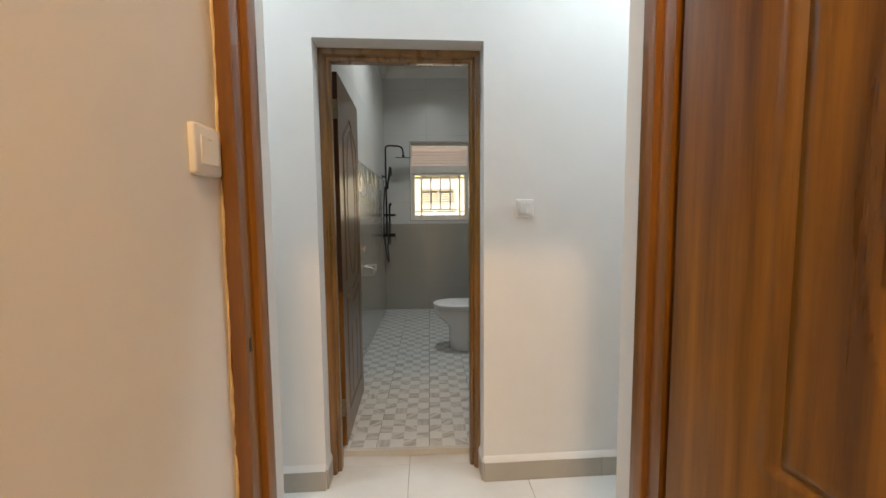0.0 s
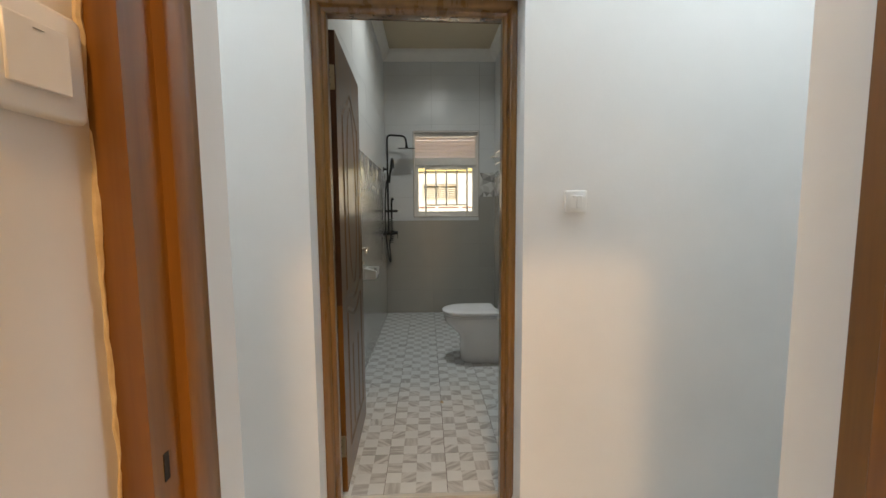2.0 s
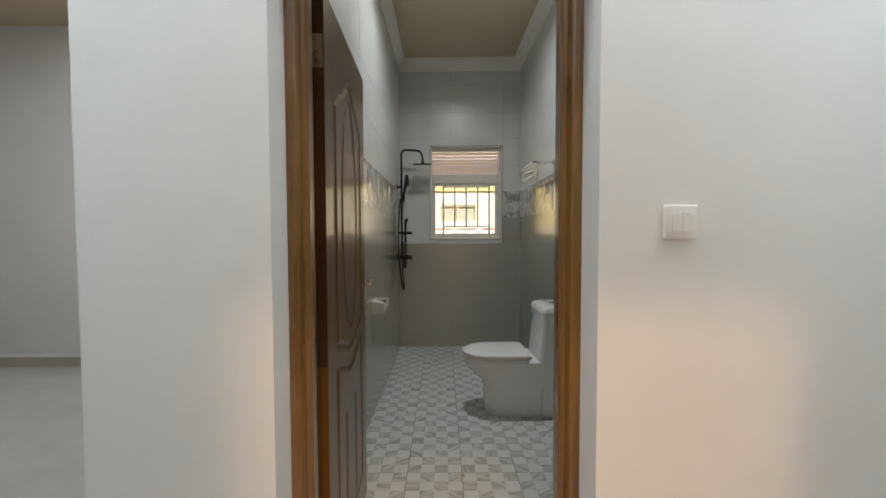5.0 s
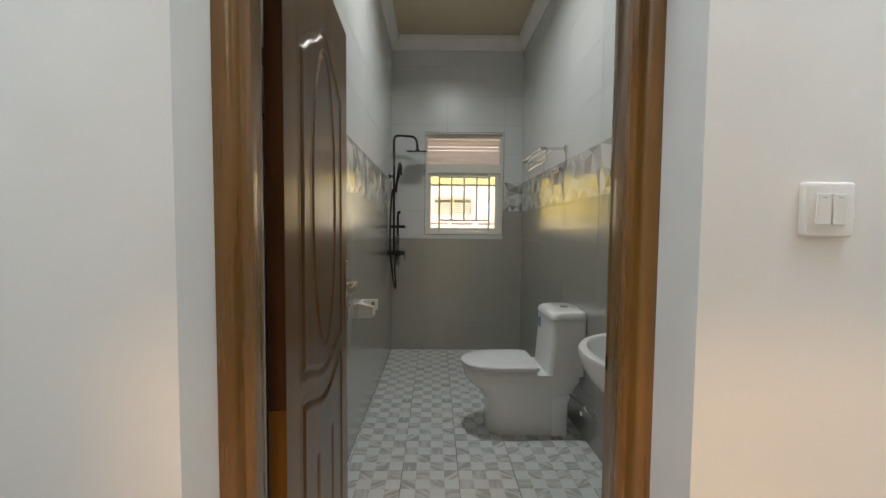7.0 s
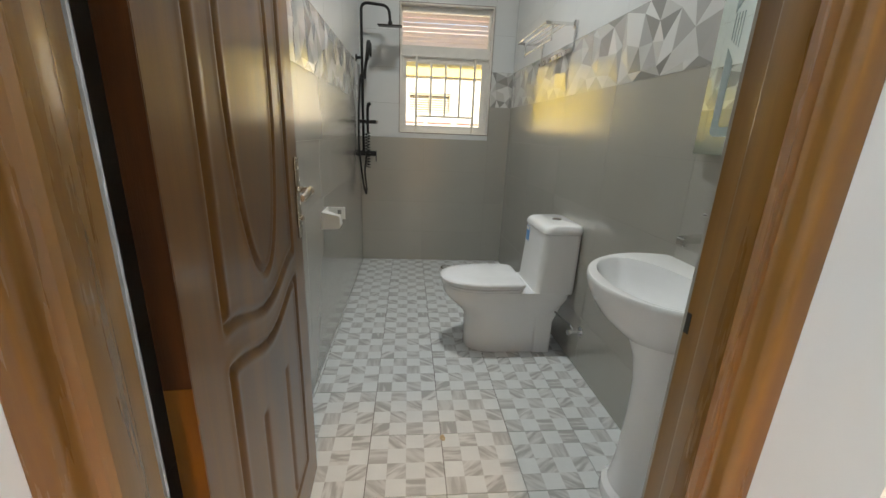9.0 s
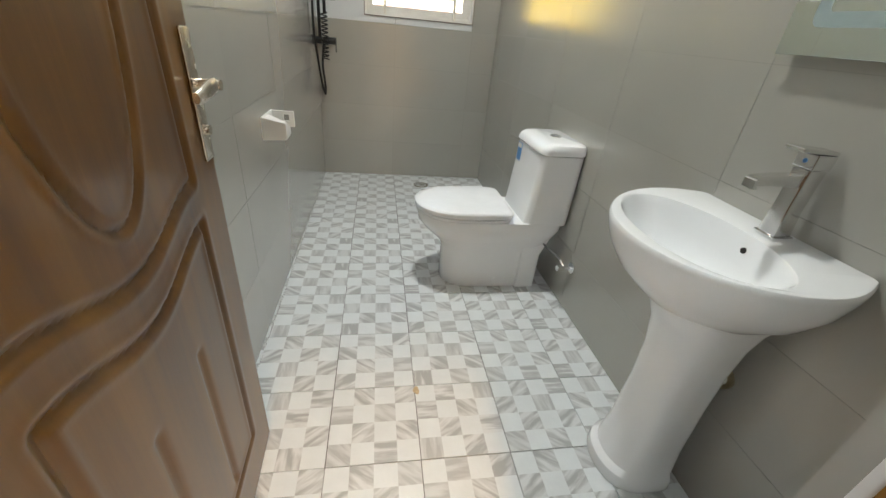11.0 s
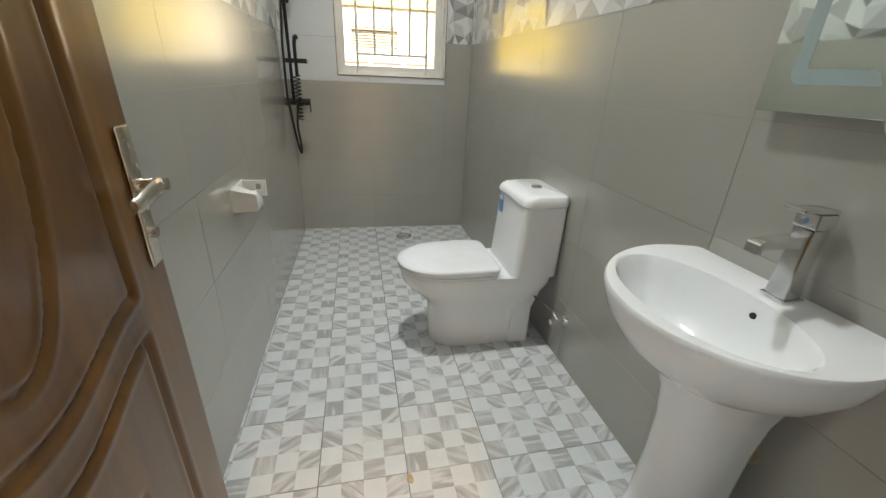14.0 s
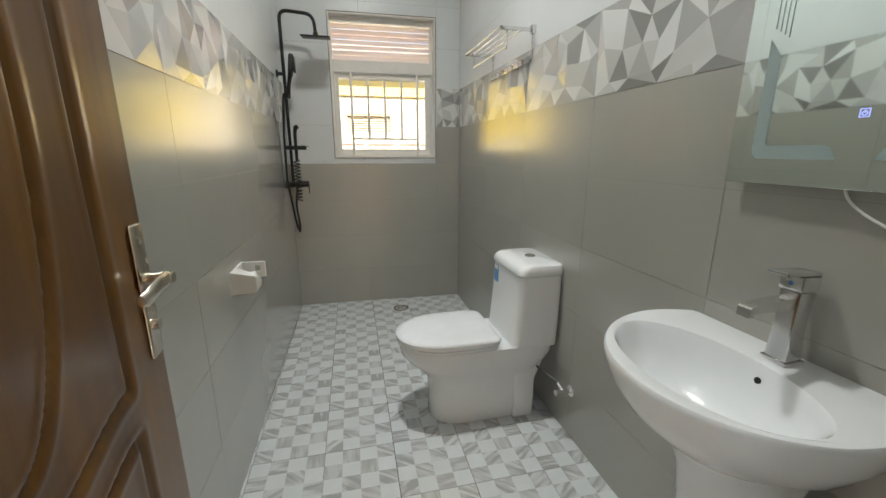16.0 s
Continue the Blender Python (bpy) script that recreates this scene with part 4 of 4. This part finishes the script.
def relief_tile(w, h, seed):
    """A decor tile of folded facets, printed in four greys."""
    rnd = random.Random(seed)
    pts = [(0, 0), (w, 0), (w, h), (0, h)]
    for k in range(1, 4):
        pts += [(w * k / 4 + rnd.uniform(-.03, .03), 0), (w * k / 4 + rnd.uniform(-.03, .03), h)]
    pts += [(0, h * 0.4), (w, h * 0.55)]
    tries = 0
    inner = []
    while len(inner) < 17 and tries < 900:
        tries += 1
        p = (rnd.uniform(0.03, w - 0.03), rnd.uniform(0.03, h - 0.03))
        if all(math.hypot(p[0] - q[0], p[1] - q[1]) > 0.068 for q in inner):
            inner.append(p)
    from mathutils.geometry import delaunay_2d_cdt
    co, _, tris, *_ = delaunay_2d_cdt([Vector(p) for p in pts + inner], [], [], 0, 1e-5)
    bm = bmesh.new()
    edge = lambda p: min(p[0], w - p[0], p[1], h - p[1]) < 1e-4
    vs = [bm.verts.new((p[0], -0.001 if edge(p) else -rnd.choice((0.001, 0.002, 0.006, 0.008)), p[1])) for p in co]
    for tri in tris:
        f = bm.faces.new([vs[i] for i in tri])
        f.material_index = rnd.choices((0, 1, 2, 3), (5, 4, 3, 2))[0]
    ring = [(0, 0), (w, 0), (w, h), (0, h)]
    join(bm, loft([[(x, 0, z) for x, z in ring], [(x, 0.008, z) for x, z in ring]]))
    me = bpy.data.meshes.new("decor_tile")
    bm.to_mesh(me)
    bm.free()
    for m in FACET:
        me.materials.append(m)
    return me


def place(name, me, parent, m):
    ob = new(name, me)
    ob.parent = parent
    ob.matrix_local = m
    return ob


JOINT = 0.0016
RELIEF = [relief_tile(0.6 - JOINT, ROW - JOINT, s) for s in range(4)]


def tile_wall(parent, u_first, u0, u1, turn, style, holes=()):
    """Rows of 0.6 by 0.3 m tiles. turn maps (u, out, z) onto the wall."""
    rnd = random.Random(7)
    for r in range(11):
        z0, z1 = ROW * r, min(ROW * (r + 1), BATH_TOP - 0.1)
        k = math.floor((u0 - u_first) / 0.6)
        while u_first + 0.6 * k < u1:
            a, b = max(u0, u_first + 0.6 * k), min(u1, u_first + 0.6 * (k + 1))
            k += 1
            if b - a < 0.02:
                continue
            for piece in style(r, a, b):
                p, q, mat = piece
                w, h = q - p - JOINT, z1 - z0 - JOINT
                m = turn @ pose(p + JOINT / 2, rnd.uniform(-0.0004, 0.0004), z0 + JOINT / 2)
                if mat is None:
                    if w > 0.55:
                        place("decor_tile", RELIEF[rnd.randrange(4)], parent, m)
                    else:
                        place("decor_tile", relief_tile(w, h, 30 + r + int(abs(p) * 10)), parent, m)
                    continue
                hole = None
                for hx0, hx1, hz0, hz1 in holes:
                    hx0, hx1, hz0, hz1 = hx0 - p - JOINT / 2, hx1 - p - JOINT / 2, hz0 - z0 - JOINT / 2, hz1 - z0 - JOINT / 2
                    if hx0 < w and hx1 > 0 and hz0 < h and hz1 > 0:
                        hole = (round(max(hx0, 0), 4), round(min(hx1, w), 4), round(max(hz0, 0), 4), round(min(hz1, h), 4))
                if hole and hole[0] <= 0 and hole[1] >= w - 0.001 and hole[2] <= 0 and hole[3] >= h - 0.001:
                    continue
                place("tile", tile_shape(w, h, mat, hole), parent, m)


def side_style(r, a, b):
    return [(a, b, GREY_TILE if r < 5 else None if r == 5 else WHITE_TILE)]


def far_style(r, a, b):
    x0, x1 = WIN[0] - 0.002, WIN[1] + 0.002
    if r == 4 or r == 5:
        out = []
        if a < x1:
            out.append((a, min(b, x1), WHITE_TILE))
        if b > x1:
            out.append((max(a, x1), b, GREY_TILE if r == 4 else None))
        return out
    return [(a, b, GREY_TILE if r < 4 else WHITE_TILE)]


tile_wall(wall_left, 0.30, -0.86, 2.36, pose(0, 0, 0, 0, 0, 90) , side_style)
tile_wall(wall_right, -2.30, -2.39, 0.82, pose(0, 0, 0, 0, 0, -90), side_style)
tile_wall(wall_far, -0.545, -0.545, 0.87, pose(0, 0, 0), far_style, [WIN])

# bathroom floor: printed mosaic tiles, four by four squares each
floor_bath = thing("floor_bathroom", "white and grey marble mosaic-print bathroom floor tiles", "floor", pose(0.122, 3.29, 0, 0, 0, 1.3), kind="structure")
part("bed", box(-0.75, 0.95, -0.905, 2.50, -0.12, -0.004), FLOOR_JOINT, floor_bath, smooth=False)
TF = 0.2965


def mosaic_tile(seed):
    rnd = random.Random(seed)
    bm = bmesh.new()
    uv = bm.loops.layers.uv.new("UVMap")
    w = TF - 0.0028
    s = w / 4
    for i in range(4):
        for j in range(4):
            f = bm.faces.new([bm.verts.new(p) for p in ((i * s, j * s, 0), ((i + 1) * s, j * s, 0), ((i + 1) * s, (j + 1) * s, 0), (i * s, (j + 1) * s, 0))])
            f.material_index = 0 if (i + j) % 2 else rnd.choice((1, 1, 2))
            q, ox, oy = rnd.choice((0, 0, 90, 35, -35, 40)), rnd.uniform(0, 50), rnd.uniform(0, 50)
            for l in f.loops:
                x, y = l.vert.co.x / s, l.vert.co.y / s
                l[uv].uv = (ox + x * math.cos(radians(q)) - y * math.sin(radians(q)), oy + x * math.sin(radians(q)) + y * math.cos(radians(q)))
    bmesh.ops.remove_doubles(bm, verts=bm.verts, dist=1e-5)
    ring = [(0, 0), (w, 0), (w, w), (0, w)]
    low = loft([[(x, y, -0.0001) for x, y in ring], [(x, y, -0.007) for x, y in ring]], False)
    join(bm, low)
    me = bpy.data.meshes.new("tile")
    bm.to_mesh(me)
    bm.free()
    for m in (MARBLE, *VEIN):
        me.materials.append(m)
    return me


MOSAIC = [mosaic_tile(s) for s in range(6)]
rnd = random.Random(3)
for i in range(-3, 3):
    for j in range(-3, 9):
        if j < 8.1:
            q = rnd.choice((0, 180))
            c = TF / 2
            place("tile", rnd.choice(MOSAIC), floor_bath, Matrix.Translation((i * TF + c, j * TF + c, rnd.uniform(-0.0003, 0.0003))) @ pose(0, 0, 0, 0, 0, q) @ Matrix.Translation((-c + 0.0011, -c + 0.0011, 0)))

part("threshold_edge", box(-0.60, 0.42, -0.912, -0.8905, -0.12, -0.0012), HALL_TILE, floor_bath, "white tile edge at the doorway", False)

# passage floor and skirting tiles
def slab_tile(w, d):
    e = 0.001
    return mesh_of("tile", loft([[(e, e, 0), (w - e, e, 0), (w - e, d - e, 0), (e, d - e, 0)], [(0, 0, -0.001), (w, 0, -0.001), (w, d, -0.001), (0, d, -0.001)], [(0, 0, -0.009), (w, 0, -0.009), (w, d, -0.009), (0, d, -0.009)]]), HALL_TILE, False)


FULL = slab_tile(0.598, 0.598)
for i in range(-5, 5):
    for j in range(-8, 0):
        place("tile", FULL, floor_bed, Matrix.Translation((0.045 + 0.6 * i, 2.292 + 0.6 * j, HALL_Z)))
STRIP = slab_tile(0.598, 0.092)
for i in (-2, -1, 0, 1):
    place("tile", STRIP, floor_bed, Matrix.Translation((0.045 + 0.6 * i, 2.292, HALL_Z)))


def skirting(name, runs, m):
    t = thing(name, "beige skirting tiles with a white plaster top edge", "baseboard", m, kind="structure")
    for axis, at, a, b in runs:
        u = a
        while u < b - 0.01:
            w = min(0.6, b - u)
            if axis == "u":
                bm = box(u + 0.001, u + w - 0.001, at - 0.011, at - 0.0005, HALL_Z, HALL_Z + 0.098, 0.0015, 1)
            else:
                bm = box(min(at, at + 0.0105), max(at, at + 0.0105), u + 0.001, u + w - 0.001, HALL_Z, HALL_Z + 0.098, 0.0015, 1)
            part("tile", bm, SKIRT, t, smooth=False)
            u += w
        z = HALL_Z + 0.0985
        if axis == "u":
            cap = swept([(at - 0.0005, z), (at - 0.011, z), (at - 0.010, z + 0.008), (at - 0.0005, z + 0.032)], "x", a, b)
        else:
            s = 1 if at < 0 else -1
            e = at if at < 0 else at + 0.0105
            cap = swept([(e, z), (e + s * 0.0105, z), (e + s * 0.009, z + 0.008), (e, z + 0.032)], "y", a, b)
        part("top_edge", cap, PAINT, t, "white plaster bevel")
    return t


skirting("baseboard_1", [("u", 2.128, -0.787, -0.3505), ("u", 2.128, 0.4215, 1.594), ("v", -0.3495, 2.129, 2.231), ("v", 0.410, 2.129, 2.231)], PASS)
skirting("baseboard_2", [("u", 5.17, -4.6, -0.68)], HALL)
